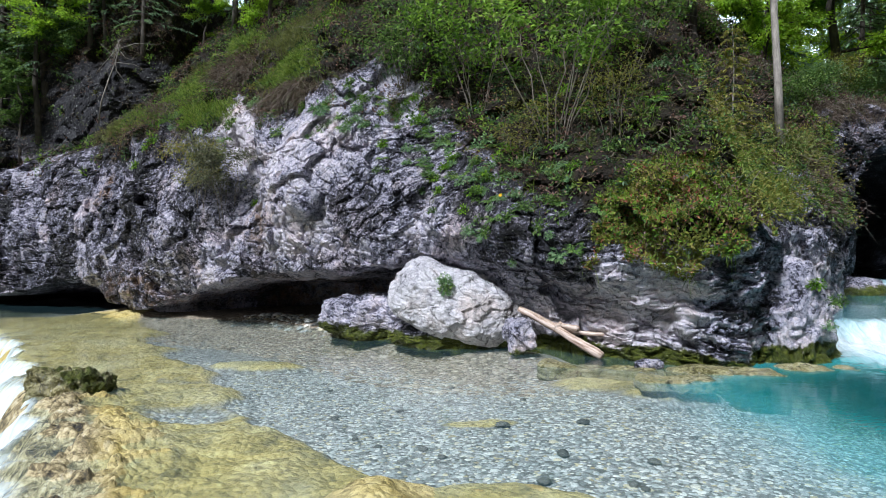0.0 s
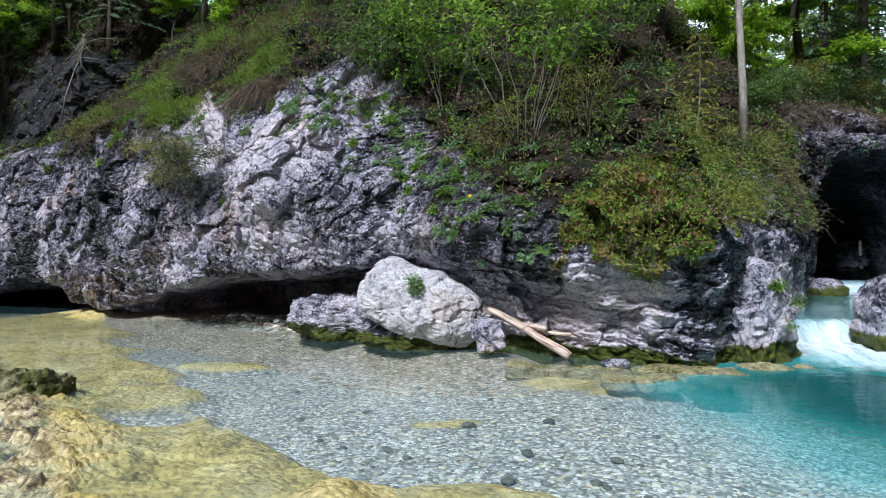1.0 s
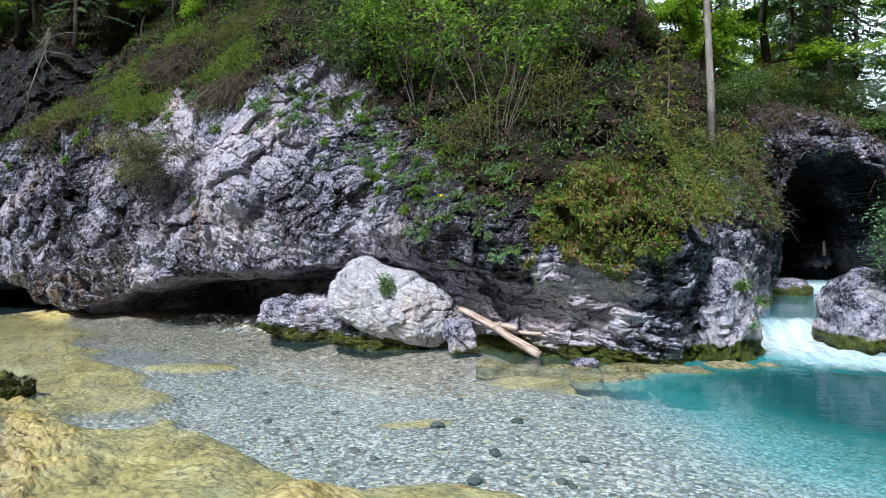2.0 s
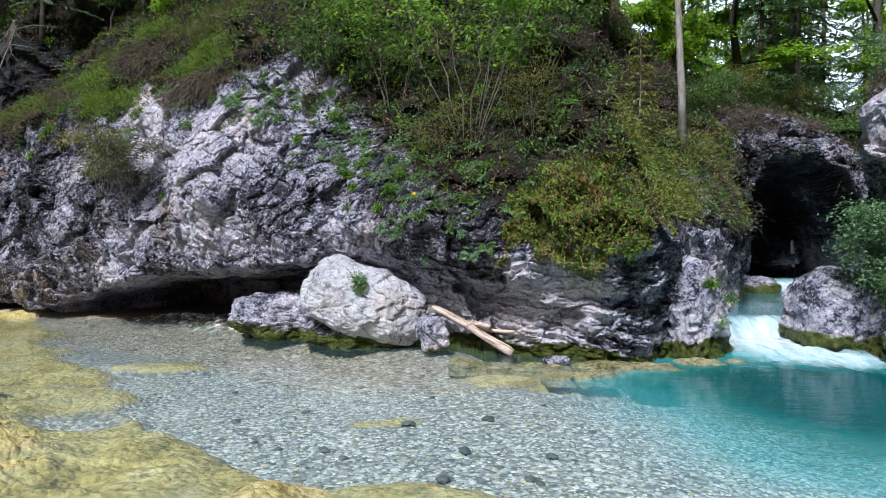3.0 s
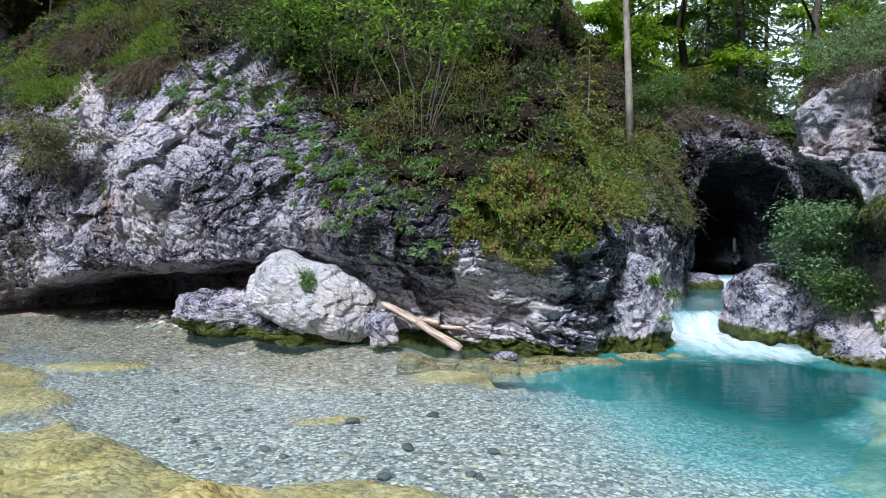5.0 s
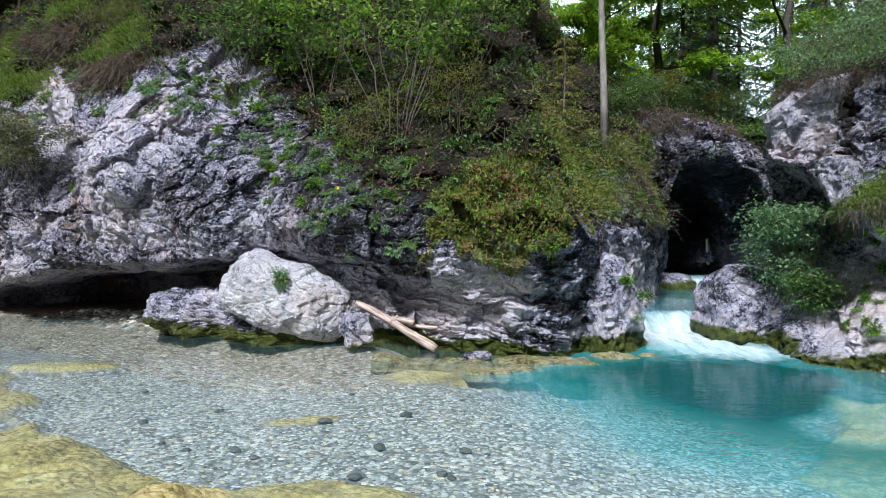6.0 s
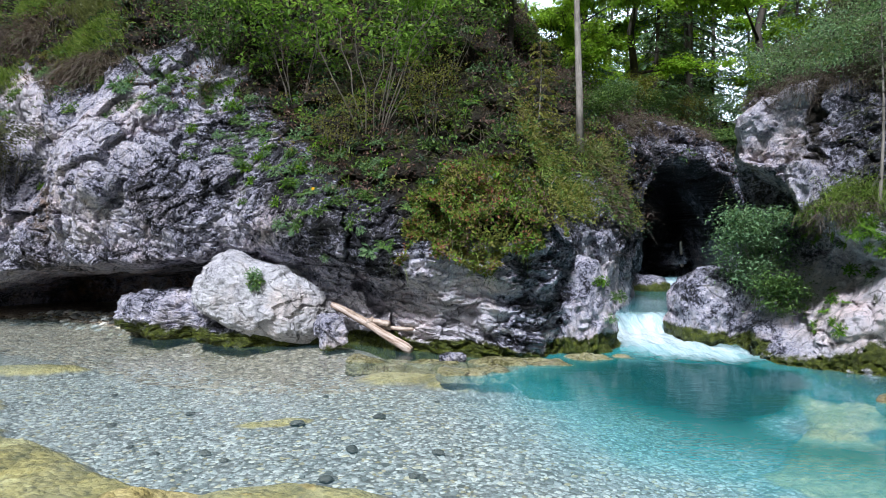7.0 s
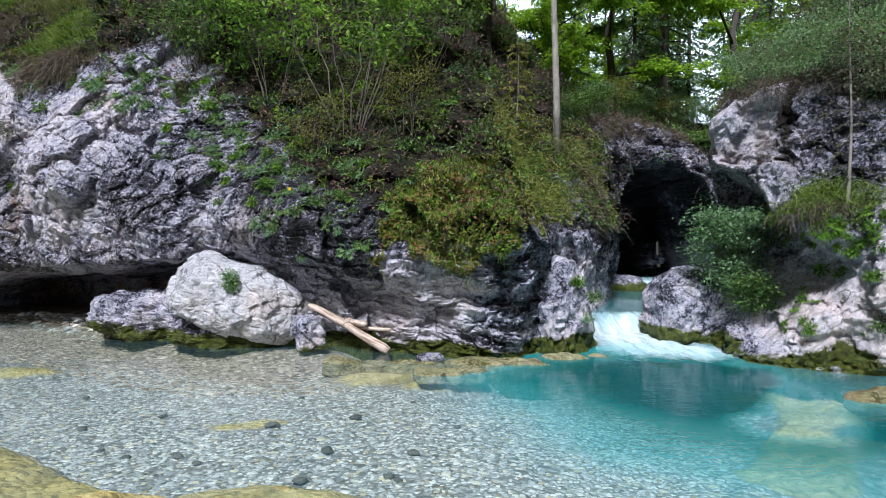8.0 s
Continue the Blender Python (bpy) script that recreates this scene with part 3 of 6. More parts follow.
def pool_depth(x, y):
    """How deep and blue the plunge pool is, in metres of water."""
    n1 = fbm(np.stack([x, y, 0 * x], 1) * 0.55, 4, 201)
    d = np.sqrt(((x - 4.4) / np.where(x < 4.4, 4.3, 5.0)) ** 2 + ((y - 8.1) / np.where(y < 8.1, 8.2, 3.4)) ** 2)
    return 2.1 * step01(1.0, 0.0, d + 0.08 * n1) ** 1.25


def bed_points(x, y):
    """Height of the river bed and how much of it is algae-covered ledge."""
    p = np.stack([x, y, np.zeros_like(x)], 1)
    n1, n2 = fbm(p * 0.55, 4, 201), fbm(p * 1.6, 4, 205)
    z = -0.24 + 0.03 * n1 + 0.012 * n2
    foot = np.interp(x, KX, SHORE)
    z = z + (0.2 + 0.1 * step01(-2.8, -4.2, x)) * step01(1.5, 0.1, foot - y) * step01(0.8, -0.4, x)
    z = z - 0.22 * pool_depth(x, y)
    shelf = step01(0.3, 0.75, bell(x, y, 1.05, 9.2, 1.3, 0.8) + 0.12 * n2)
    z = z * (1 - shelf) - 0.12 * shelf
    # ledges of tufa
    edge = x - np.interp(y, [2, 4.4, 5.1, 6.1, 8.0, 10.0, 13, 16.5], [-0.4, -1.3, -1.8, -2.75, -4.3, -6.0, -8.8, -11.2]) + 0.45 * n1 + 0.15 * n2
    ledge = step01(0.25, -0.35, edge) * step01(18.5, 17.0, y)
    pocket = 0.95 * bell(x, y, -4.35, 6.9, 0.75, 0.5) + 0.5 * bell(x, y, -5.6, 8.6, 0.8, 0.35)
    ledge = np.clip(ledge - pocket, 0, 1)
    front = step01(0.25, 0.75, bell(x, y, -0.75, 4.15, 1.25, 0.95) + 0.22 * n1)
    streak = 0.9 * step01(0.35, 0.75, bell(x + 0.2 * n2, y + 0.15 * n1, -5.0, 10.1, 1.1, 0.35))
    east = np.maximum(ridge_line(x, y, 6.9, 8.4, 4.6, 5.7, 0.7), ridge_line(x, y, 6.0, 7.0, 8.6, 5.0, 0.8)) + 0.25 * n1
    east = np.maximum(step01(0.3, 0.8, east), 0.8 * step01(0.35, 0.8, ridge_line(x, y, 5.9, 8.9, 7.8, 7.9, 0.4) + 0.2 * n2))
    spot = 0.7 * step01(0.45, 0.8, bell(x, y, -0.85, 7.1, 0.5, 0.22) + 0.3 * n2)
    algae = np.clip(np.maximum.reduce([ledge, front, streak, east, spot, 0.85 * shelf]), 0, 1)
    crust = 0.022 * ridged(p * 2.3, 4, 220) + 0.02 * n2 + 0.014 * ridged(p * (5.0, 7.0, 1), 3, 224)
    z = z + ledge * (0.13 + 0.9 * crust) + front * (0.23 + 0.4 * crust) + streak * 0.14 + 0.03 * spot
    z = np.where(east > 0.02, z * (1 - east) + east * (-0.52 + 1.6 * crust), z)
    # the sill breaks off to the left
    off = rim(y) - x
    near = step01(9.6, 7.0, y)
    z = z + near * (step01(1.3, 0.2, np.abs(off + 0.55)) * (0.05 + 0.045 * ridged(p * 1.5, 5, 230) + 0.028 * ridged(p * (6, 11, 1), 3, 237) + 0.016 * ridged(p * 15.0, 2, 239) + 0.08 * cells(p * 2.1 + 0.3 * n2[:, None], 233)[3] + 0.05 * cells(p * 6.0 + 0.3 * n2[:, None], 235)[3]))
    fall = step01(0.0, 1.6, off + 0.3 * n1) * step01(14, 11, y)
    z = z - 1.5 * fall - 0.5 * step01(1.4, 3.0, off) * step01(14, 11, y)
    dry = np.clip(step01(1.6, 0.2, np.abs(off - 0.2)) * near, 0, 1)
    # unseen bank behind the camera, added to block low sky light, and rising land far away
    far = np.maximum(np.abs(x) - 25, 0) * 0.5 + np.maximum(-2.5 - y, 0) * 0.9
    z = z + np.minimum(far, 11) + 0.4 * n1 * step01(0, 6, far) + 0.45 * step01(11.5, 12.6, y) * step01(4.2, 5.0, x) * step01(30, 20, y)
    return z, algae, dry, fall


ex = np.concatenate([np.geomspace(600, 13, 26) * -1, np.arange(-12, -7.2, 0.06), np.arange(-7.2, -0.4, 0.034), np.arange(-0.4, 9.6, 0.06), np.geomspace(10, 600, 26)])
ey = np.concatenate([np.geomspace(600, 1.2, 22) * -1, np.arange(0.0, 2.8, 0.4), np.arange(2.8, 7.8, 0.034), np.arange(7.8, 13.2, 0.06), np.arange(13.4, 21, 0.25), np.geomspace(22, 600, 18)])
GX, GY = (a.ravel() for a in np.meshgrid(ex, ey, indexing="ij"))
gz0, algae, dry, fall = bed_points(GX, GY)

m, nt, bsdf, _ = material("river_gravel")
GRAVEL = m
geo = nt.nodes.new("ShaderNodeTexCoord").outputs["Object"]
vor = nt.nodes.new("ShaderNodeTexVoronoi")
vor.inputs["Scale"].default_value = 15
nt.links.new(geo, vor.inputs["Vector"])
sep = nt.nodes.new("ShaderNodeSeparateColor")
nt.links.new(vor.outputs["Color"], sep.inputs["Color"])
big = noise_tex(nt, 0.9, 5, 0.6)
fine = noise_tex(nt, 30, 5, 0.7)
stone = ramp(nt, sep.outputs[0], [(0.0, (0.08, 0.085, 0.09)), (0.3, (0.22, 0.24, 0.25)), (0.7, (0.36, 0.38, 0.39)), (1.0, (0.52, 0.52, 0.5))])
stone = mixed(nt, sums(nt, "MULTIPLY", grey(nt, vor.outputs["Distance"], 0.35, 0.65), 0.7), stone, (0.1, 0.1, 0.095))
stone = mixed(nt, sums(nt, "MULTIPLY", big, 0.22), stone, (0.4, 0.36, 0.26))
stone = mixed(nt, sums(nt, "MULTIPLY", attribute(nt, "silt"), 0.8), stone, ramp(nt, sep.outputs[1], [(0.0, (0.12, 0.088, 0.055)), (0.6, (0.32, 0.25, 0.17)), (1.0, (0.5, 0.43, 0.33))]))
tufa = ramp(nt, sums(nt, "ADD", sums(nt, "MULTIPLY", noise_tex(nt, 1.7, 9, 0.72, distortion=0.6), 0.62), sums(nt, "MULTIPLY", noise_tex(nt, 9, 7, 0.78), 0.38)),
            [(0.32, (0.05, 0.042, 0.014)), (0.41, (0.19, 0.155, 0.05)), (0.5, (0.41, 0.32, 0.1)), (0.58, (0.56, 0.47, 0.2)), (0.72, (0.62, 0.57, 0.38))])
tufa = mixed(nt, sums(nt, "MULTIPLY", grey(nt, noise_tex(nt, 0.85, 4, 0.55, distortion=0.5), 0.46, 0.66), 0.42), tufa, mixed(nt, noise_tex(nt, 6, 5, 0.6), (0.47, 0.43, 0.24), (0.58, 0.55, 0.4)))
crust = ramp(nt, noise_tex(nt, 5.5, 10, 0.78, distortion=0.5), [(0.41, (0.02, 0.017, 0.012)), (0.475, (0.2, 0.155, 0.075)), (0.55, (0.5, 0.42, 0.24)), (0.72, (0.7, 0.66, 0.58))])
tufa = mixed(nt, grey(nt, sums(nt, "ADD", attribute(nt, "dry"), sums(nt, "MULTIPLY", sums(nt, "SUBTRACT", big, 0.5), 0.8)), 0.35, 0.7), tufa, crust)
vein_n = nt.nodes.new("ShaderNodeMath")
vein_n.operation = "ABSOLUTE"
nt.links.new(sums(nt, "SUBTRACT", noise_tex(nt, 1.0, 6, 0.62, stretch=(5.5, 9.0, 4.0, 0, 0, 25), distortion=0.3), 0.5), vein_n.inputs[0])
vein = sums(nt, "MULTIPLY", ramp(nt, vein_n.outputs[0], [(0.0, (1, 1, 1)), (0.03, (0, 0, 0))]), sums(nt, "MULTIPLY", grey(nt, noise_tex(nt, 1.7, 4, 0.6), 0.45, 0.6), 0.8))
tufa = mixed(nt, vein, tufa, (0.05, 0.04, 0.018))
edge_mask = grey(nt, sums(nt, "ADD", attribute(nt, "algae"), sums(nt, "MULTIPLY", sums(nt, "SUBTRACT", noise_tex(nt, 5, 6, 0.7), 0.5), 0.7)), 0.3, 0.62)
floor_col = ramp(nt, noise_tex(nt, 3, 7, 0.7), [(0.3, (0.02, 0.022, 0.01)), (0.55, (0.05, 0.055, 0.022)), (0.8, (0.09, 0.09, 0.04))])
bed_col = mixed(nt, attribute(nt, "bank"), mixed(nt, edge_mask, stone, tufa), floor_col)
nt.links.new(bed_col, bsdf.inputs["Base Color"])
bsdf.inputs["Roughness"].default_value = 0.7
nrm = bump(nt, sums(nt, "MULTIPLY", vor.outputs["Distance"], -1.0), 0.6, 0.05)
nt.links.new(bump(nt, noise_tex(nt, 6, 8, 0.7), 0.7, 0.06, nrm), bsdf.inputs["Normal"])

ground = tagged(part("ground", quick_mesh("ground", np.stack([GX, GY, gz0], 1), grid_faces(len(ex), len(ey)), GRAVEL, True,
                [("silt", step01(4.2, 0.6, np.interp(GX, KX, SHORE) - GY + 0.5 * fbm(np.stack([GX, GY, 0 * GX], 1), 3, 260)) * step01(1.5, -1.5, GX)), ("algae", algae), ("dry", np.maximum(dry, fall)), ("bank", np.maximum.reduce([step01(15, 17, np.abs(GX)), step01(-1.5, -3, GY), step01(21, 23, GY)]))])),
                "gravel river bed with yellow algae-covered tufa ledges", "river bed", kind="structure")


# ---------------------------------------------------------------- water
def water_height(x, y):
    p = np.stack([x, y, np.zeros_like(x)], 1)
    chan = step01(3.6, 4.2, x)
    z = 0.13 * step01(9.7, 11.4, y) * chan + 0.33 * step01(11.2, 12.1, y + 0.25 * vnoise(p * 2.2, 310)) * chan + 0.35 * step01(18.2, 20.0, y) * chan
    off = rim(y) - x
    drop = step01(0.1, 1.5, off + 0.35 * fbm(p * 0.9, 3, 300)) * step01(14, 11, y)
    z = z - 1.25 * drop
    white = bell(x - 0.15 * (12 - y), y, 4.95, 10.7, 0.95, 1.15) * 1.0 + 0.75 * bell(x, y, 5.5, 11.6, 0.7, 0.7) + 0.6 * bell(x, y, 5.9, 10.0, 0.9, 0.4) + 0.3 * bell(x, y, 6.0, 9.5, 1.3, 0.45)
    white = white * chan * step01(12.5, 12.0, y) + 1.0 * bell(x, y, 9.3, 19.0, 1.6, 0.9)
    white = np.maximum(white, (1.05 - 0.7 * step01(2.0, 4.5, off)) * step01(-0.1, 0.35, off + 0.35 * fbm(p * 0.9, 3, 300)) * step01(14, 11, y))
    turb = step01(0.05, 0.5, white)
    z = z + turb * (0.018 * ridged(p * (3.2, 1.6, 1), 3, 320) + 0.02 * fbm(p * 7, 3, 330)) * 1.2
    return z, np.clip(white, 0, 1.05)


wx = np.concatenate([np.arange(-20, -10, 0.25), np.arange(-10, 8, 0.06), np.arange(8, 14, 0.12)])
wy = np.concatenate([np.arange(-2, 3, 0.25), np.arange(3, 13, 0.06), np.arange(13, 27, 0.2)])
WX, WY = (a.ravel() for a in np.meshgrid(wx, wy, indexing="ij"))
wz, white = water_height(WX, WY)
bed_z, bed_al, _, _ = bed_points(WX, WY)
depth = np.maximum(0.12 + pool_depth(WX, WY) * (1 - 0.72 * bed_al), 0)
depth = depth * (1 - 0.85 * bell(WX, WY, 1.4, 8.95, 0.8, 0.4))
depth = np.where((WX > 4.2) & (WY > 11.5), 0.45, depth)
depth = np.where(rim(WY) - WX > -0.3, np.minimum(depth, 0.2), depth)
m, nt, bsdf, out = material("river_water")
WATER = m
clear = nt.nodes.new("ShaderNodeBsdfTransparent")
clear.inputs["Color"].default_value = (0.885, 0.965, 0.96, 1)
body = nt.nodes.new("ShaderNodeBsdfDiffuse")
deep = attribute(nt, "depth")
nt.links.new(ramp(nt, deep, [(0.08, (0.2, 0.43, 0.5)), (0.35, (0.045, 0.33, 0.37)), (0.6, (0.014, 0.19, 0.195)), (0.95, (0.002, 0.08, 0.085))]), body.inputs["Color"])
haze = nt.nodes.new("ShaderNodeMixShader")
nt.links.new(ramp(nt, deep, [(0.06, (0.05, 0.05, 0.05)), (0.16, (0.2, 0.2, 0.2)), (0.4, (0.62, 0.62, 0.62)), (0.8, (0.94, 0.94, 0.94))]), haze.inputs[0])
nt.links.new(clear.outputs[0], haze.inputs[1])
nt.links.new(body.outputs[0], haze.inputs[2])
gloss = nt.nodes.new("ShaderNodeBsdfGlossy")
gloss.inputs["Roughness"].default_value = 0.07
ripple = sums(nt, "ADD", noise_tex(nt, 1.0, 4, 0.55, stretch=(2.5, 5.0, 1)), sums(nt, "MULTIPLY", noise_tex(nt, 1.0, 3, 0.5, stretch=(9, 16, 1)), 0.25))
wn_ = bump(nt, ripple, 0.10, 0.05)
nt.links.new(wn_, gloss.inputs["Normal"])
fres = nt.nodes.new("ShaderNodeFresnel")
fres.inputs["IOR"].default_value = 1.16
nt.links.new(wn_, fres.inputs["Normal"])
top = nt.nodes.new("ShaderNodeMixShader")
nt.links.new(fres.outputs[0], top.inputs[0])
nt.links.new(haze.outputs[0], top.inputs[1])
nt.links.new(gloss.outputs[0], top.inputs[2])
foam = nt.nodes.new("ShaderNodeBsdfDiffuse")
foam.inputs["Color"].default_value = (0.74, 0.86, 0.93, 1)
foam_fac = sums(nt, "ADD", attribute(nt, "white"), sums(nt, "MULTIPLY", sums(nt, "MULTIPLY", attribute(nt, "white"), 1.0), sums(nt, "MULTIPLY", sums(nt, "SUBTRACT", noise_tex(nt, 1.0, 7, 0.7, stretch=(7, 1.8, 1.0, 0, 0, 12), distortion=0.6), 0.5), 2.2)))
fin = nt.nodes.new("ShaderNodeMixShader")
nt.links.new(grey(nt, sums(nt, "MULTIPLY", foam_fac, 0.55), 0.14, 1.0), fin.inputs[0])
nt.links.new(top.outputs[0], fin.inputs[1])
nt.links.new(foam.outputs[0], fin.inputs[2])
nt.links.new(fin.outputs[0], out.inputs["Surface"])
water = tagged(part("water", quick_mesh("water", np.stack([WX, WY, wz], 1), grid_faces(len(wx), len(wy)), WATER, True,
               [("depth", np.clip(depth / 1.8, 0, 1)), ("white", white)])),
               "clear shallow river deepening to a turquoise plunge pool", "river", kind="structure")
water.visible_shadow = False


# ---------------------------------------------------------------- boulders
TUFA_ROCK = rock_material("algae_rock", (0.1, 0.09, 0.03), (0.22, 0.2, 0.085), (0.36, 0.33, 0.17), (0.5, 0.47, 0.3))


def boulder_mesh(name, radii, seed, mat, detail=5, crag=0.12, moss_z=-9.0, moss_top=0.0, pale=0.3, box=0.35, soil_shade=0.0, ochre=0.0, worn=1.0):
    bm = bmesh.new()
    bmesh.ops.create_icosphere(bm, subdivisions=detail, radius=1)
    v = np.array([tuple(a.co) for a in bm.verts])
    f = np.array([[a.index for a in face.verts] for face in bm.faces])
    bm.free()
    v = v / (np.abs(v) ** (2 + 2 * box)).sum(1, keepdims=True) ** (1 / (2 + 2 * box))
    p = v * np.array(radii)
    q = p + seed * 7.7
    d1, d2, val, lean = cells(q * 1.9, seed)
    e1, e2, ev, el = cells(q * 5.0, seed + 50)
    push = crag * (0.9 * fbm(q * 1.1, 3, seed) + 0.25 * val + 0.8 * lean - 0.15 * step01(0.05, 0, d2 - d1) + worn * (0.25 * el - 0.15 * step01(0.06, 0, e2 - e1) + 0.16 * ridged(q * (3.0, 3.0, 6.5), 4, seed + 3) + 0.25 * fbm(q * 11, 3, seed + 9)))
    p = p + v * push[:, None]
    wide = np.ones(len(p))
    return quick_mesh(name, p, f, mat, detail < 5, [("soil_shade", wide * soil_shade), ("moss", np.maximum(step01(moss_z + 0.12, moss_z - 0.12, p[:, 2]), moss_top * step01(0.1, 0.7, v[:, 2] + 0.4 * v[:, 0]))), ("pale", wide * pale),
                      ("ochre", wide * ochre), ("wet", step01(moss_z + 0.1, moss_z - 0.1, p[:, 2]))])


def boulder(name, at, radii, seed, label, turn=(0, 0, 0), mat=None, category="boulder", **kw):
    return tagged(part(name, boulder_mesh(name, radii, seed, mat or ROCK, **kw), m=pose(*at, *turn)), label, category)


boulder("boulder", (-1.78, 11.6, 0.77), (1.16, 0.82, 0.67), 11, "large smooth white limestone boulder wedged under the cliff",
        (0, 17, 8), PALE_ROCK, crag=0.08, moss_z=-9, pale=0.3, detail=6, box=0.2, worn=0.9)
boulder("rock_ledge", (-3.15, 13.1, 0.25), (1.6, 0.9, 0.5), 12, "low grey limestone ledge with mossy foot under the overhang", (0, 7, 14), crag=0.16, moss_z=-0.1, pale=0.2, box=0.35, detail=6)
boulder("rock_ledge", (-1.7, 12.0, 0.12), (1.35, 0.75, 0.34), 29, "dark mossy ledge under the white boulder", (0, 3, 14), crag=0.12, moss_z=0.1, pale=0.0, box=0.5)
boulder("wedged_rock", (-0.62, 10.75, 0.28), (0.26, 0.24, 0.34), 30, "upright grey rock wedged at the end of the boulder", (0, -14, 20), crag=0.08, moss_z=-0.2, pale=0.12, box=0.4, category="rock")
boulder("bank_rock", (3.55, 10.45, 0.55), (0.56, 0.55, 0.95), 13, "upright pale rock with grass in its cracks beside the cascade", (0, -6, 20), crag=0.14, moss_z=-0.22, pale=0.12, soil_shade=0.22)
boulder("fall_rock", (6.42, 11.15, 0.45), (0.88, 0.7, 0.82), 14, "rounded grey rock with mossy foot splitting the cascade", (0, 8, 0), crag=0.12, moss_z=-0.22, pale=0.06)
boulder("flat_rock", (1.5, 8.75, -0.06), (0.52, 0.27, 0.1), 15, "flat algae-covered rock slab awash at the waterline", (0, 2, 12), TUFA_ROCK, box=1.4, crag=0.05, moss_z=-0.3, moss_top=0.2, pale=0.25, category="rock")
boulder("flat_rock", (3.7, 9.75, -0.4), (0.65, 0.3, 0.44), 16, "flat mossy rock shelf awash at the waterline", (0, 0, 5), TUFA_ROCK, box=1.4, crag=0.05, moss_z=-0.3, moss_top=0.2, pale=0.25, category="rock")
boulder("flat_rock", (0.6, 9.55, -0.1), (0.9, 0.26, 0.14), 17, "flat wet rock shelf awash at the waterline", (0, 0, -15), TUFA_ROCK, box=1.4, crag=0.05, moss_z=-0.3, pale=0.1, category="rock")
boulder("flat_rock", (2.3, 9.3, -0.3), (0.8, 0.26, 0.34), 27, "green algae-covered rock shelf at the foot of the wall", (0, 0, -4), TUFA_ROCK, box=1.4, crag=0.05, moss_z=0.1, pale=0.1, category="rock")
boulder("shore_rock", (1.3, 9.55, 0.05), (0.2, 0.12, 0.08), 18, "small pale rock on the mossy shelf", (0, 0, 0), crag=0.05, pale=0.05, category="rock", detail=4)
boulder("sill_rock", (-6.2, 7.2, -0.02), (0.36, 0.28, 0.3), 19, "mossy brown rock on the lip of the tufa sill", (0, 10, 30), TUFA_ROCK, crag=0.16, moss_z=-0.1, moss_top=0.55, pale=0.1, category="rock")
boulder("tunnel_rock", (8.2, 18.6, 0.6), (0.6, 0.5, 0.3), 20, "mossy dark rock at the mouth of the rock tunnel", (0, 0, 0), crag=0.12, moss_z=0.1, pale=0.0, category="rock", detail=4)
boulder("tunnel_rock", (10.9, 19.4, 0.75), (0.5, 0.5, 0.35), 21, "dark wet rock at the mouth of the rock tunnel", (0, 0, 40), crag=0.12, moss_z=-0.2, pale=0.0, category="rock", detail=4)
boulder("brown_rock", (6.3, 6.6, -0.06), (0.5, 0.3, 0.13), 22, "low brown rock breaking the shallow water", (0, 0, 20), TUFA_ROCK, crag=0.07, pale=0.2, ochre=0.9, category="rock", detail=4)

# ---------------------------------------------------------------- driftwood
m, nt, bsdf, _ = material("driftwood")
DRIFT = m
g1 = noise_tex(nt, 1.0, 8, 0.7, stretch=(2.5, 26, 26))
nt.links.new(ramp(nt, g1, [(0.34, (0.1, 0.055, 0.035)), (0.46, (0.36, 0.26, 0.2)), (0.58, (0.55, 0.45, 0.39)), (0.75, (0.68, 0.62, 0.57))]), bsdf.inputs["Base Color"])
bsdf.inputs["Roughness"].default_value = 0.8
nt.links.new(bump(nt, g1, 0.8, 0.02), bsdf.inputs["Normal"])


def stick(name, a, b, r, label, bend=0.03, stub=None, seed=1):
    a, b = Vector(a), Vector(b)
    r_ = random.Random(seed)
    L = (b - a).length
    pts, rad = [], []
    for i in range(15):
        t = i / 14
        pts.append((L * t, bend * math.sin(t * 3.0) + r_.uniform(-1, 1) * r * 0.06, bend * 0.5 * math.sin(t * 5) + r_.uniform(-1, 1) * r * 0.06))
        rad.append(r * (0.86 + 0.22 * t) * r_.uniform(0.95, 1.05) * (0.8 if i in (0, 14) else 1))
    things = [(pts, rad, 14)]
    if stub:
        things.append(([(L * stub, 0, 0), (L * stub + 0.04, 0.02, r * 1.5), (L * stub + 0.05, 0.03, r * 2.1)], [r * 0.6, r * 0.5, r * 0.35], 9))
    ob = part(name, tubes_mesh(name, things, DRIFT), m=Matrix.Translation(a) @ (b - a).to_track_quat("X", "Z").to_matrix().to_4x4())
    return tagged(ob, label, "driftwood")


stick("driftwood_log", (-0.62, 11.1, 0.72), (0.71, 10.35, 0.05), 0.072, "bleached bark-stripped log leaning on the boulder", 0.03, 0.45)
stick("driftwood_branch", (-0.04, cliff_at(-0.04, 0.47)[0][1] - 0.1, 0.47), (0.34, cliff_at(0.34, 0.47)[0][1] - 0.1, 0.46), 0.05, "short broken piece of pinkish driftwood", 0.01, seed=2)
stick("driftwood_branch", (0.1, cliff_at(0.1, 0.37)[0][1] - 0.1, 0.36), (0.75, cliff_at(0.75, 0.37)[0][1] - 0.12, 0.37), 0.035, "thin pale driftwood stick lying on the rock", 0.012, seed=3)
stick("tunnel_log", (10.0, 20.0, 2.0), (10.35, 20.6, 1.15), 0.05, "pale log leaning against the tunnel wall", 0.01, seed=4)

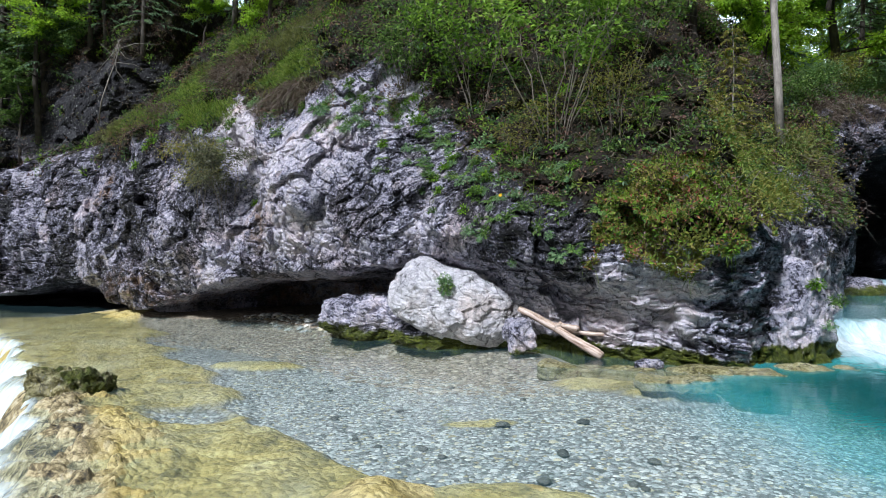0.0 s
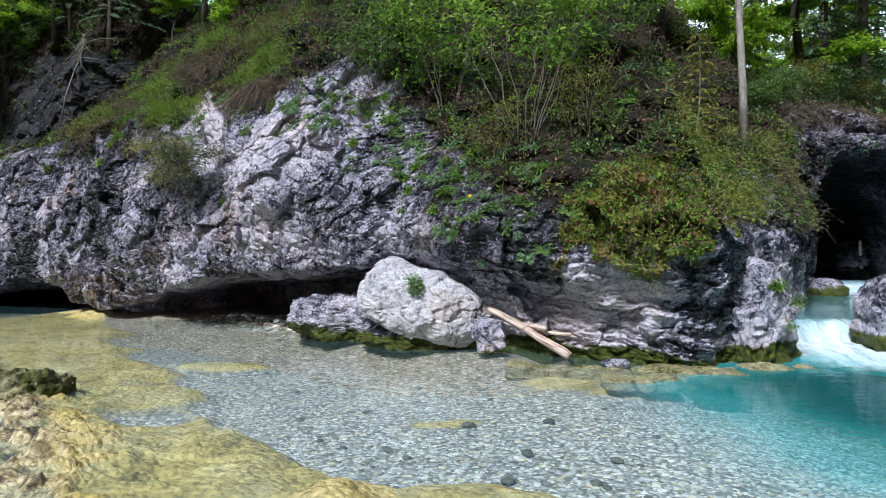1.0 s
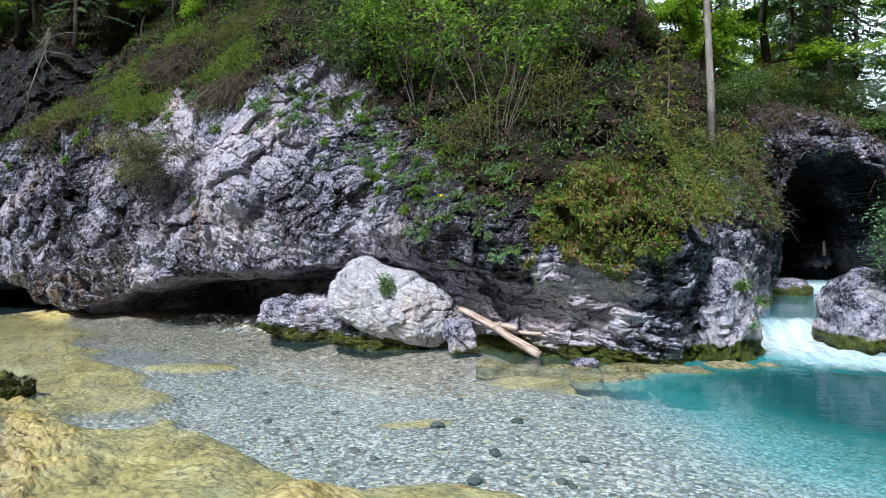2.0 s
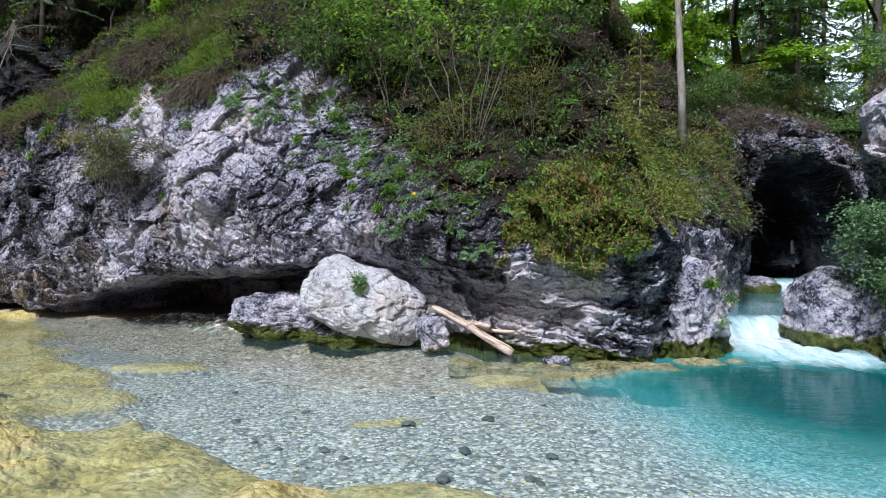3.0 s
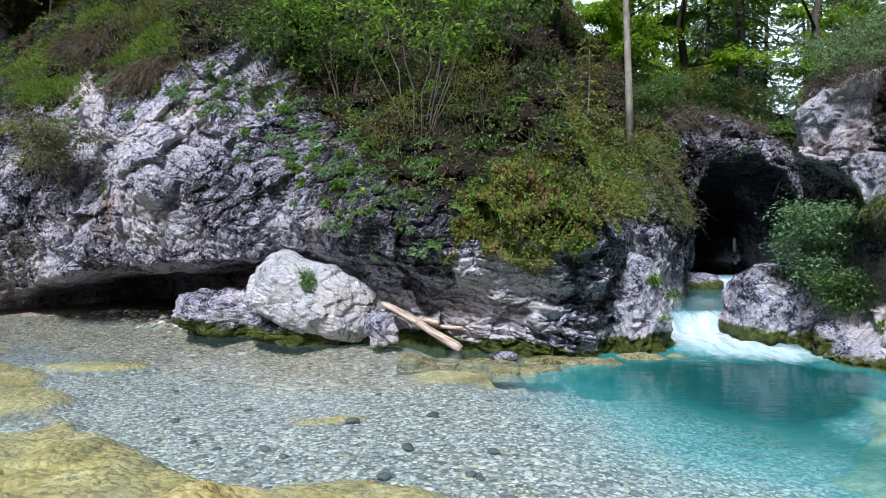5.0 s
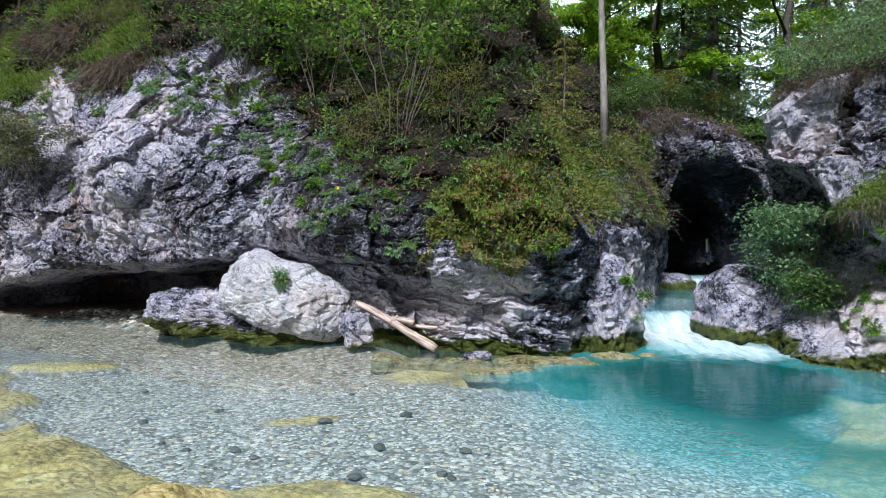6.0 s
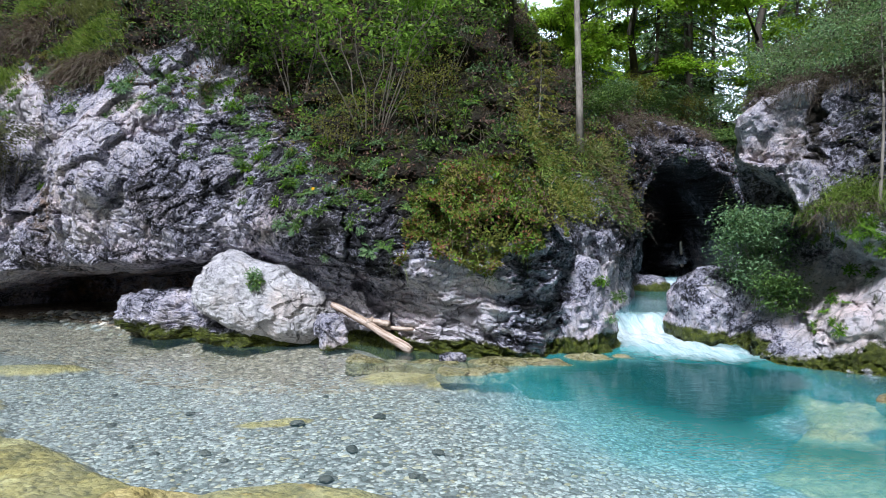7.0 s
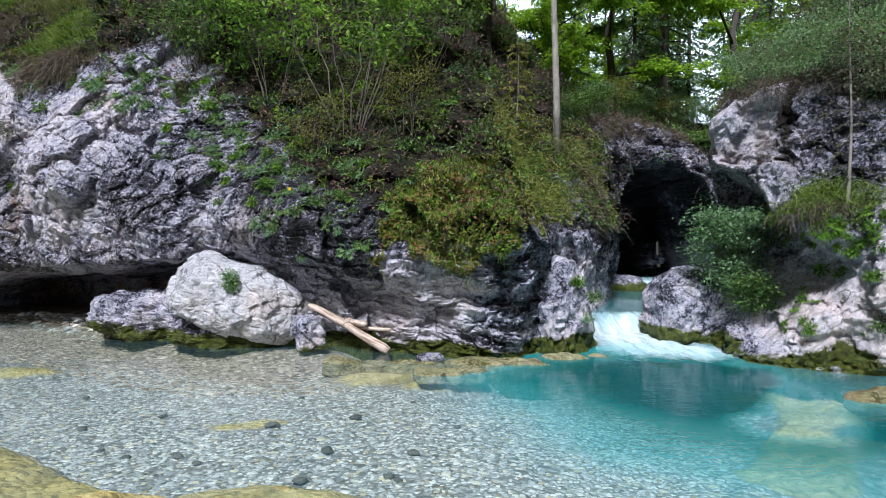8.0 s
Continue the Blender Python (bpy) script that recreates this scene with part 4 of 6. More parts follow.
# ---------------------------------------------------------------- wooded hillside above the tunnel
def hill_height(x, y):
    p = np.stack([x, y, np.zeros_like(x)], 1)
    z = 4.7 + 0.10 * (y - 18) + 0.45 * fbm(p * 0.22, 4, 401) + 0.08 * fbm(p * 1.3, 3, 405)
    z = z + 0.9 * np.maximum(4 - x + 0.25 * (y - 18), 0) + 0.55 * np.maximum(x - 13.5 - 0.3 * (y - 18), 0)
    return z


hx, hy = np.arange(2, 46, 0.35), np.arange(18.4, 80, 0.5)
HX, HY = (a.ravel() for a in np.meshgrid(hx, hy, indexing="ij"))
HZ = hill_height(HX, HY)
hill_one = np.ones(len(HX))
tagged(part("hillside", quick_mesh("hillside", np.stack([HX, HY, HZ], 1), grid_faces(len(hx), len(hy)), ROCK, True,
       [("soil_shade", hill_one), ("moss", 0.35 * hill_one), ("pale", 0 * hill_one), ("ochre", 0 * hill_one), ("wet", 0 * hill_one)])),
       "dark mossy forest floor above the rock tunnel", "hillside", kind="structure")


# ---------------------------------------------------------------- plants: builders
def rand_dirs(n, up=0.0):
    d = rng.normal(size=(n, 3))
    d[:, 2] += up
    return unit(d)


def spruce(name, height, label, seed, first=0.12, spread=0.2, bark=None, leaf=None, girth=0.011, group="", dense=1.0, spray=1.0, limb=1.0):
    """A conifer: tapered trunk, drooping branches and a crown of needle sprays."""
    r_ = np.random.default_rng(seed)
    root = tagged(new(name), label, "tree", group)
    sway = height / 15
    pts = [(0.1 * sway * math.sin(i * 0.5 + seed), 0.1 * sway * math.sin(i * 0.6 + 2 * seed), height * i / 12 - (0.3 if i == 0 else 0)) for i in range(13)]
    rad = [height * girth * (1.25 if i == 0 else 1 - 0.93 * i / 12) for i in range(13)]
    part("trunk", tubes_mesh("trunk", [(pts, rad, 10)], bark or BARK_DARK), root)
    C, D, U, L, limbs = [], [], [], [], []
    z = height * first
    while z < height * 0.98:
        t = z / height
        reach = height * spread * (1 - t) ** 0.8 * r_.uniform(0.75, 1.15) + 0.15
        n = r_.integers(4, 6)
        a0 = r_.uniform(0, 6.28)
        for k in range(n):
            a = a0 + k * 6.283 / n + r_.uniform(-0.3, 0.3)
            out_ = np.array([math.cos(a), math.sin(a), 0.0])
            long_ = reach * r_.uniform(0.6, 1.1)
            drop_ = long_ * r_.uniform(0.2, 0.5)
            limbs.append(([(0, 0, z), tuple(out_ * long_ * 0.5 + (0, 0, z - drop_ * 0.25)), tuple(out_ * long_ + (0, 0, z - drop_))], [(0.022 * (1 - t) + 0.008) * limb, 0.012 * limb, 0.004 * limb], 4))
            m_ = max(2, int(long_ * 16 * dense + 3 * dense))
            s = r_.uniform(0.12, 1, m_) ** 0.7
            side = np.cross(out_, (0, 0, 1.0))
            c = out_ * (s * long_)[:, None] + np.stack([0 * s, 0 * s, z - drop_ * (0.4 * s + 0.6 * s * s)], 1)
            w = r_.choice([-1, 1], m_)[:, None] * side * r_.uniform(0.5, 1.1, (m_, 1)) + out_ * 0.7 + r_.normal(0, 0.25, (m_, 3)) - (0, 0, 0.35)
            C.append(c), D.append(w), U.append(np.tile((0, 0, 1.0), (m_, 1)) + r_.normal(0, 0.3, (m_, 3))), L.append(r_.uniform(0.16, 0.36, m_) * (0.6 + 0.5 * (1 - s)) * spray)
        z += height * 0.022 + 0.12
    C, D, U, L = (np.concatenate(a) for a in (C, D, U, L))
    part("branchwork", tubes_mesh("branchwork", limbs, BARK_DARK), root)
    V, F = leaf_arrays(C, D, U, L, L * 0.34, 0.15, 0.25)
    part("crown", quick_mesh("crown", V, F, leaf or LEAF_SPRUCE, False), root)
    return root


def broadleaf(name, height, label, seed, leaf, bark, reach=0.35, leaves=5000, size=0.12, group="", bare=0.3, stems=1, category="tree", lean=(0, 0), girth=0.016, cluster=0.32):
    """A leafy tree or shrub: stems with limbs, and leaves in loose sprays at the twig ends."""
    r_ = np.random.default_rng(seed)
    root = tagged(new(name), label, category, group)
    limbs, tips = [], []
    for s_ in range(stems):
        a = r_.uniform(0, 6.28)
        tilt = (0.05 if stems == 1 else r_.uniform(0.15, 0.55))
        top_ = np.array([math.cos(a) * tilt * height + lean[0] * height, math.sin(a) * tilt * height * 0.6 + lean[1] * height, height * r_.uniform(0.75, 1.0)])
        base = np.array([math.cos(a), math.sin(a), 0]) * (0.0 if stems == 1 else 0.12)
        bow = np.array([r_.normal(0, 0.22), r_.normal(0, 0.12), 0]) * height * (0 if stems == 1 else 1)
        pts = [base + (top_ - base) * t + bow * t * (1 - t) * 1.6 + np.array([r_.normal(0, 0.035), r_.normal(0, 0.035), 0]) * height * t + np.array([0, 0, 0.08 * height * math.sin(t * 3.1)]) for t in np.linspace(0, 1, 9)]
        pts[0] = pts[0] - np.array([0, 0, 0.25])
        r0 = height * girth / max(1, stems ** 0.4)
        limbs.append(([tuple(p) for p in pts], [r0 * (1 - 0.85 * t) for t in np.linspace(0, 1, 9)], 7))
        for k in range(int(13 / max(1, stems ** 0.5))):
            t = r_.uniform(bare, 0.97)
            i = min(7, int(t * 8))
            p0 = pts[i] + (pts[i + 1] - pts[i]) * (t * 8 - i)
            a = r_.uniform(0, 6.28)
            long_ = height * reach * (1.15 - 0.7 * t) * r_.uniform(0.6, 1.1)
            d = np.array([math.cos(a), math.sin(a), r_.uniform(0.1, 0.7)])
            mid = p0 + d * long_ * 0.5 + r_.normal(0, 0.05, 3) * long_
            end = p0 + d * long_ + np.array([0, 0, -0.12 * long_])
            limbs.append(([tuple(p0), tuple(mid), tuple(end)], [r0 * 0.4 * (1 - 0.6 * t), r0 * 0.25 * (1 - 0.6 * t), r0 * 0.08], 5))
            for q in range(6):
                u = r_.uniform(0.35, 1.0)
                b = (p0 + (mid - p0) * u * 2) if u < 0.5 else (mid + (end - mid) * (u - 0.5) * 2)
                e = b + (r_.normal(0, 1, 3) * (1, 1, 0.5)) * long_ * 0.22
                limbs.append(([tuple(b), tuple(e)], [r0 * 0.1, r0 * 0.04], 3))
                tips.append((b, e))
        tips.append((pts[6], pts[8]))
    tips_b, tips_e = np.array([t[0] for t in tips]), np.array([t[1] for t in tips])
    k = r_.integers(0, len(tips), leaves)
    u = r_.uniform(0.1, 1.25, (leaves, 1))
    c = tips_b[k] + (tips_e[k] - tips_b[k]) * u + r_.normal(0, cluster * size * 3, (leaves, 3)) * (1, 1, 0.5)
    d = unit(tips_e[k] - tips_b[k]) * 0.6 + r_.normal(0, 0.7, (leaves, 3)) * (1, 1, 0.4) - (0, 0, 0.2)
    up = np.tile((0, 0, 1.0), (leaves, 1)) + r_.normal(0, 0.45, (leaves, 3))
    L = size * r_.uniform(0.55, 1.15, leaves)
    part("trunk" if stems == 1 else "stem_clump", tubes_mesh("trunk", limbs, bark), root)
    V, F = leaf_arrays(c, d, up, L, L * 0.52, 0.12, 0.15)
    part("crown", quick_mesh("crown", V, F, leaf, False), root)
    return root


def stalk_arrays(a, b, width):
    """Thin flat stalks from points a to points b."""
    n = len(a)
    w = np.array([[width, 0, 0]])
    V = np.stack([a - w, a + w, b + w * 0.4], 1).reshape(-1, 3)
    return V, np.arange(n * 3).reshape(n, 3)


def herb_mesh(name, leaves, size, spread, mat, seed, rise=0.6, narrow=0.5):
    """A low clump of leaves fanning out from one root."""
    r_ = np.random.default_rng(seed)
    d = r_.normal(size=(leaves, 3)) * (1, 1, 0.8) + (0, 0, rise)
    d = unit(d)
    base = d * (r_.uniform(0.0, 1, (leaves, 1)) ** 0.6) * spread
    base[:, 2] = np.abs(base[:, 2]) * 0.9
    L = size * r_.uniform(0.6, 1.2, leaves)
    stalks = stalk_arrays(np.zeros((leaves, 3)), base, 0.0025)
    V, F = leaf_arrays(base, d * (1, 1, 0.5) + r_.normal(0, 0.3, (leaves, 3)), np.tile((0, 0, 1.0), (leaves, 1)) + r_.normal(0, 0.4, (leaves, 3)), L, L * narrow, 0.15, 0.3)
    V, F = join([(V, F), stalks])
    return quick_mesh(name, V, F, mat, False)


def fern_mesh(name, fronds, length, mat, seed):
    """Arching fronds, each with paired leaflets."""
    r_ = np.random.default_rng(seed)
    C, D, U, L, A, B = [], [], [], [], [], []
    for k in range(fronds):
        a = k * 6.283 / fronds + r_.uniform(-0.3, 0.3)
        o = np.array([math.cos(a), math.sin(a), 0])
        long_ = length * r_.uniform(0.7, 1.1)
        side = np.array([-o[1], o[0], 0])
        last = np.zeros(3)
        for t in np.linspace(0.12, 1, 12):
            A.append(last)
            last = o * long_ * t + np.array([0, 0, long_ * (0.75 * t - 0.75 * t * t)])
            B.append(last)
            p = o * long_ * t + np.array([0, 0, long_ * (0.75 * t - 0.75 * t * t)])
            for w in (-1, 1):
                C.append(p), D.append(side * w + o * 0.45 - np.array([0, 0, 0.25])), U.append((0, 0, 1.0)), L.append(long_ * 0.3 * (1.05 - t) + 0.01)
    V, F = leaf_arrays(np.array(C), np.array(D), np.array(U), np.array(L), np.array(L) * 0.42, 0.1, 0.2)
    V, F = join([(V, F), stalk_arrays(np.array(A), np.array(B), 0.003)])
    return quick_mesh(name, V, F, mat, False)


def grass_mesh(name, c, n, length, width, mats, sag=0.5, up=0.8, count=14, spread=0.05):
    """Tufts of blades rooted at points c with surface normals n."""
    k = len(c) * count
    base = np.repeat(c, count, 0) + rng.normal(0, spread, (k, 3))
    d = np.repeat(n, count, 0) * 0.6 + rng.normal(0, 0.4, (k, 3)) + (0, 0, up)
    L = length * rng.uniform(0.45, 1.15, k)
    V, F = blade_arrays(base, d, L, width * rng.uniform(0.6, 1.2, k), sag * rng.uniform(0.5, 1.3, (k, 1)))
    return quick_mesh(name, V, F, mats, False)


def on_surface(n, z_axis=0.5):
    """Rotation that stands a plant half along the normal, half upright, turned at random."""
    v = (Vector(n) * (1 - z_axis) + Vector((0, 0, z_axis))).normalized()
    return v.to_track_quat("Z", "Y").to_matrix().to_4x4() @ pose(0, 0, 0, 0, 0, rng.uniform(0, 360))


def scatter(x0, x1, z0, z1, n, keep=None):
    x, z = rng.uniform(x0, x1, n), rng.uniform(z0, z1, n)
    if keep is not None:
        ok = rng.uniform(size=n) < keep(x, z)
        x, z = x[ok], z[ok]
    return x, z, cliff_at(x, z), cliff_normal(x, z)


def turfed(x, z):
    return cliff_points(x, z)[1]


def clump(x, z, seed, scale=0.7):
    return step01(-0.1, 0.5, fbm(np.stack([x * scale, z * scale, 0 * x], 1), 3, seed))


# ---------------------------------------------------------------- turf on the slope
x, z, c, n = scatter(-22, 13, 2.6, 11.5, 12000, lambda x, z: turfed(x, z) * (0.25 + 0.75 * clump(x, z, 501)))
tagged(part("dry_grass", grass_mesh("dry_grass", c, n, 0.2, 0.010, GRASS_DRY, 0.8, 0.35, 10, 0.07)), "straw-brown grass hanging over the slope", "grass", kind="stuff")
x, z, c, n = scatter(-22, 13, 2.4, 11.5, 2600, lambda x, z: turfed(x, z) * clump(x, z, 505, 0.5))
tagged(part("green_grass", grass_mesh("green_grass", c, n, 0.2, 0.009, GRASS_GREEN, 0.7, 0.5, 14, 0.09)), "green grass on the slope above the cliff", "grass", kind="stuff")
# leaf litter and low creepers
x, z, c, n = scatter(-22, 13, 2.2, 11.5, 26000, lambda x, z: np.clip(turfed(x, z) + 0.3 * step01(-1.5, 1.5, x) * step01(1.6, 2.6, z), 0, 1))
V, F = leaf_arrays(c + n * rng.uniform(0.01, 0.06, (len(c), 1)), rand_dirs(len(c), -0.3), n + rng.normal(0, 0.5, c.shape), rng.uniform(0.04, 0.1, len(c)), rng.uniform(0.02, 0.05, len(c)))
tagged(part("leaf_litter", quick_mesh("leaf_litter", V, F, DEAD, False)), "brown fallen leaves and dead stems on the slope", "leaf litter", kind="stuff")


def thicket(name, count, leaves, lo, hi, mat, label, seed, x0=-22, x1=13, z1=11.5, reach=(0.12, 0.34), extra=0.0):
    """Low plants in many small domes spread over the turf: one joined mesh."""
    x, z, c, n = scatter(x0, x1, 2.2, z1, count, lambda x, z: np.clip(turfed(x, z) + extra * step01(-2.0, 0.5, x) * step01(1.5, 2.4, z), 0, 1) * (0.2 + 0.8 * clump(x, z, seed, 0.8)))
    up = unit(n * 0.55 + (0, 0, 0.75))
    r = rng.uniform(*reach, len(c))
    k = leaves
    d = unit(rng.normal(size=(len(c) * k, 3)) + np.repeat(up, k, 0) * 0.9)
    base = np.repeat(c, k, 0) + d * np.repeat(r, k)[:, None] * rng.uniform(0.35, 1.0, (len(d), 1)) ** 0.5
    L = rng.uniform(lo, hi, len(d))
    V, F = leaf_arrays(base, d + rng.normal(0, 0.5, d.shape) - (0, 0, 0.25), d + np.array((0, 0, 0.8)) + rng.normal(0, 0.4, d.shape), L, L * rng.uniform(0.4, 0.6, len(L)), 0.15, 0.25)
    return tagged(part(name, quick_mesh(name, V, F, mat, False)), label, name.replace("_", " "), kind="stuff")


thicket("undergrowth", 2000, 34, 0.05, 0.11, LEAF_GREEN, "dense leafy green undergrowth covering the slope", 509, extra=0.25)
thicket("bright_undergrowth", 750, 30, 0.05, 0.11, LEAF_BRIGHT, "bright green leafy plants among the undergrowth", 521, extra=0.2)
thicket("heath", 1200, 38, 0.03, 0.065, LEAF_OLIVE, "olive and reddish heath plants covering the slope", 513, z1=9)
thicket("dead_undergrowth", 3400, 26, 0.04, 0.09, DEAD, "brown withered plants and dead leaves on the slope", 541, extra=0.3)
thicket("dark_undergrowth", 2200, 30, 0.05, 0.1, LEAF_DARK, "dark green low plants in the shade of the slope", 531, extra=0.25)

thicket("slope_heath", 900, 30, 0.035, 0.075, LEAF_OLIVE, "olive heath and small leaves among the slope grass", 561, x0=2.6, x1=6.0, z1=4.6, extra=0.8)
thicket("slope_leaves", 420, 26, 0.05, 0.09, LEAF_GREEN, "green leafy plants among the slope grass", 565, x0=2.6, x1=6.0, z1=4.6, extra=0.8)

# dead twigs and roots that hang over the slope
twigs = []
x, z, c, n = scatter(-14, 12, 2.0, 8, 1500, lambda x, z: np.clip(turfed(x, z) + 0.3 * step01(-2, 1, x) * step01(1.6, 2.4, z), 0, 1))
for ci, ni in zip(c, n):
    d = unit((ni + rng.normal(0, 0.8, 3) + (0, 0, rng.uniform(-0.6, 0.5)))[None])[0]
    L = rng.uniform(0.25, 0.9)
    b = rng.normal(0, 0.18, 3) * L
    r = rng.uniform(0.003, 0.007)
    twigs.append(([tuple(ci), tuple(ci + d * L * 0.5 + b), tuple(ci + d * L + b * 0.4 - np.array((0, 0, 0.3 * L)))], [r, r * 0.8, r * 0.4], 3))
tagged(part("twigs", tubes_mesh("twigs", twigs, TWIG)), "grey dead twigs and roots hanging over the slope", "twigs", kind="stuff")
hx_, hy_ = rng.uniform(4.5, 16, 5000), rng.uniform(18.5, 27, 5000)
base = np.repeat(np.stack([hx_, hy_, hill_height(hx_, hy_)], 1), 9, 0) + rng.normal(0, 0.14, (45000, 3)) + np.stack([np.zeros(45000), np.zeros(45000), rng.uniform(0, 0.3, 45000)], 1)
V, F = leaf_arrays(base, rand_dirs(len(base), 0.3), np.tile((0, 0, 1.0), (len(base), 1)) + rng.normal(0, 0.5, base.shape), rng.uniform(0.06, 0.15, len(base)), rng.uniform(0.03, 0.07, len(base)))
tagged(part("wood_undergrowth", quick_mesh("wood_undergrowth", V, F, LEAF_GREEN, False)), "leafy green undergrowth on the forest floor", "undergrowth", kind="stuff")


def cushion(name, x0, z0, sx, sz, tufts, length, mat, label, sag=0.55, up=0.7, bulge=0.14, category="grass"):
    """A dense dome of grass on the cliff round x0, z0."""
    x, z = x0 + rng.normal(0, sx * 0.55, tufts), z0 + rng.normal(0, sz * 0.55, tufts)
    q = np.exp(-((x - x0) / sx) ** 2 - ((z - z0) / sz) ** 2)[:, None]
    n = cliff_normal(x, z)
    return tagged(part(name, grass_mesh(name, cliff_at(x, z) + n * bulge * q, n, length * 0.62, 0.008, mat, sag, up, 18, 0.06)), label, category)


cushion("grass_cushion", -6.4, 6.35, 0.85, 0.5, 480, 0.32, GRASS_GREEN, "bright green grass cushion on the cliff brow")
cushion("grass_cushion", -9.4, 5.6, 0.75, 0.35, 340, 0.3, GRASS_GREEN, "bright green grass cushion spilling over the gully")
cushion("grass_cushion", -12.2, 5.9, 1.0, 0.4, 320, 0.3, GRASS_GREEN, "green grass cushion on the cliff brow")
cushion("grass_cushion", -6.9, 7.8, 1.1, 0.6, 420, 0.32, GRASS_MIX, "bright green grass on the upper slope")
cushion("grass_cushion", -10.4, 6.6, 1.0, 0.5, 380, 0.3, GRASS_GREEN, "green and brown grass on the upper slope", 0.7, 0.5)
cushion("grass_cushion", -13.7, 5.8, 0.9, 0.35, 280, 0.3, GRASS_MIX, "green grass cushion below the dark crag")
cushion("grass_fringe", -9.4, 7.0, 0.8, 0.5, 300, 0.42, GRASS_DRY, "long straw-coloured grass hanging down the slope", 0.9, 0.15)
cushion("grass_fringe", -11.5, 6.0, 0.9, 0.4, 260, 0.36, GRASS_DRY, "brown dry grass among the green cushions", 0.8, 0.3)
cushion("grass_fringe", -8.5, 6.9, 0.4, 0.3, 180, 0.4, GRASS_DRY, "long straw-coloured grass hanging over the scar", 0.95, 0.1)
cushion("grass_fringe", -6.2, 5.5, 0.8, 0.3, 260, 0.45, GRASS_DRY, "long dry grass hanging below the turf edge", 1.0, 0.1)
cushion("grass_slope", 3.6, 3.0, 0.8, 0.55, 240, 0.3, GRASS_GREEN, "long green grass on the slope below the tree", 0.8, 0.35, bulge=0.03)
cushion("grass_slope", 4.8, 3.7, 0.8, 0.5, 220, 0.3, GRASS_MIX, "long green grass at the foot of the tree", 0.8, 0.35, bulge=0.03)
cushion("grass_slope", 5.2, 2.9, 0.5, 0.6, 220, 0.34, GRASS_DRY, "mixed dry grass hanging over the dark rock", 0.9, 0.2, bulge=0.05)

for rx, rz in ((6.3, 4.9), (7.4, 5.3), (8.6, 5.4), (9.8, 5.2)):
    cushion("grass_fringe", rx, rz, 0.7, 0.3, 90, 0.34, GRASS_DRY, "brown dry grass and roots hanging over the tunnel rim", 1.0, 0.1, bulge=0.04)
cushion("grass_cushion", -11.1, 6.2, 0.8, 0.4, 300, 0.28, GRASS_GREEN, "green grass cushion on the olive slope", 0.7, 0.5)
cushion("grass_cushion", -11.2, 7.4, 0.9, 0.5, 300, 0.3, GRASS_MIX, "olive grass on the upper slope below the crag", 0.7, 0.5)
cushion("grass_cushion", -9.3, 8.3, 0.9, 0.5, 280, 0.3, GRASS_GREEN, "green grass on the upper slope", 0.7, 0.5)

# ---------------------------------------------------------------- heath mound that hangs over the river
root = tagged(new("heath_mound"), "dense olive and red heath mound hanging over the river wall", "shrub")


def mound_points(count, out_lo, out_hi):
    x, z = rng.uniform(-0.1, 3.4, count), rng.uniform(1.3, 3.3, count)
    ok = ((x - 1.6 - 0.35 * (z - 2.2)) / 1.35) ** 2 + ((z - 2.3) / 0.85) ** 2 < 1 + 0.5 * fbm(np.stack([x * 2.2, z * 2.2, 0 * x], 1), 3, 600)
    x, z = x[ok], z[ok]
    n = cliff_normal(x, z, 0.25)
    q = np.clip(1 - ((x - 1.6) / 1.45) ** 2 - ((z - 2.25) / 0.95) ** 2, 0.05, 1)[:, None]
    lump = np.clip(0.55 + 0.8 * fbm(np.stack([x * 2.6, z * 2.6, 0 * x], 1), 3, 602)[:, None], 0.05, 1.4)
    return cliff_at(x, z) + n * q * lump * rng.uniform(out_lo, out_hi, (len(x), 1)), n


c, n = mound_points(26000, 0.02, 0.3)
V, F = leaf_arrays(c, rand_dirs(len(c), 0.4) + n * 0.4, n + (0, 0, 0.8) + rng.normal(0, 0.5, c.shape), rng.uniform(0.035, 0.08, len(c)), rng.uniform(0.02, 0.042, len(c)))
part("foliage", quick_mesh("foliage", V, F, LEAF_OLIVE, False), root)
c, n = mound_points(1700, 0.15, 0.36)
V, F = leaf_arrays(c, rand_dirs(len(c), 0.4) + n * 0.5, n + (0, 0, 0.8) + rng.normal(0, 0.4, c.shape), rng.uniform(0.04, 0.09, len(c)), rng.uniform(0.025, 0.05, len(c)))
part("green_leaves", quick_mesh("green_leaves", V, F, LEAF_BRIGHT, False), root)
for leaf_mat, name_, seed_, count_ in ((LEAF_RED, "withered_growth", 611, 5200), (LEAF_GREEN, "leafy_growth", 612, 10000), (LEAF_BRIGHT, "bright_growth", 613, 7000), (DEAD, "brown_growth", 614, 5500)):
    c, n = mound_points(count_, 0.12, 0.34)
    ok = fbm(np.stack([c[:, 0] * 2.2, c[:, 2] * 2.2, 0 * c[:, 0]], 1), 3, seed_) > 0.16
    c, n = c[ok], n[ok]
    V, F = leaf_arrays(c, rand_dirs(len(c), 0.4) + n * 0.4, n + (0, 0, 0.8) + rng.normal(0, 0.5, c.shape), rng.uniform(0.035, 0.08, len(c)), rng.uniform(0.02, 0.042, len(c)))
    part(name_, quick_mesh(name_, V, F, leaf_mat, False), root)
c, n = mound_points(420, 0.05, 0.25)
part("grass_tuft", grass_mesh("grass_tuft", c, n, 0.22, 0.006, GRASS_GREEN, 0.8, 0.4, 8, 0.05), root, "grass growing through the heath")

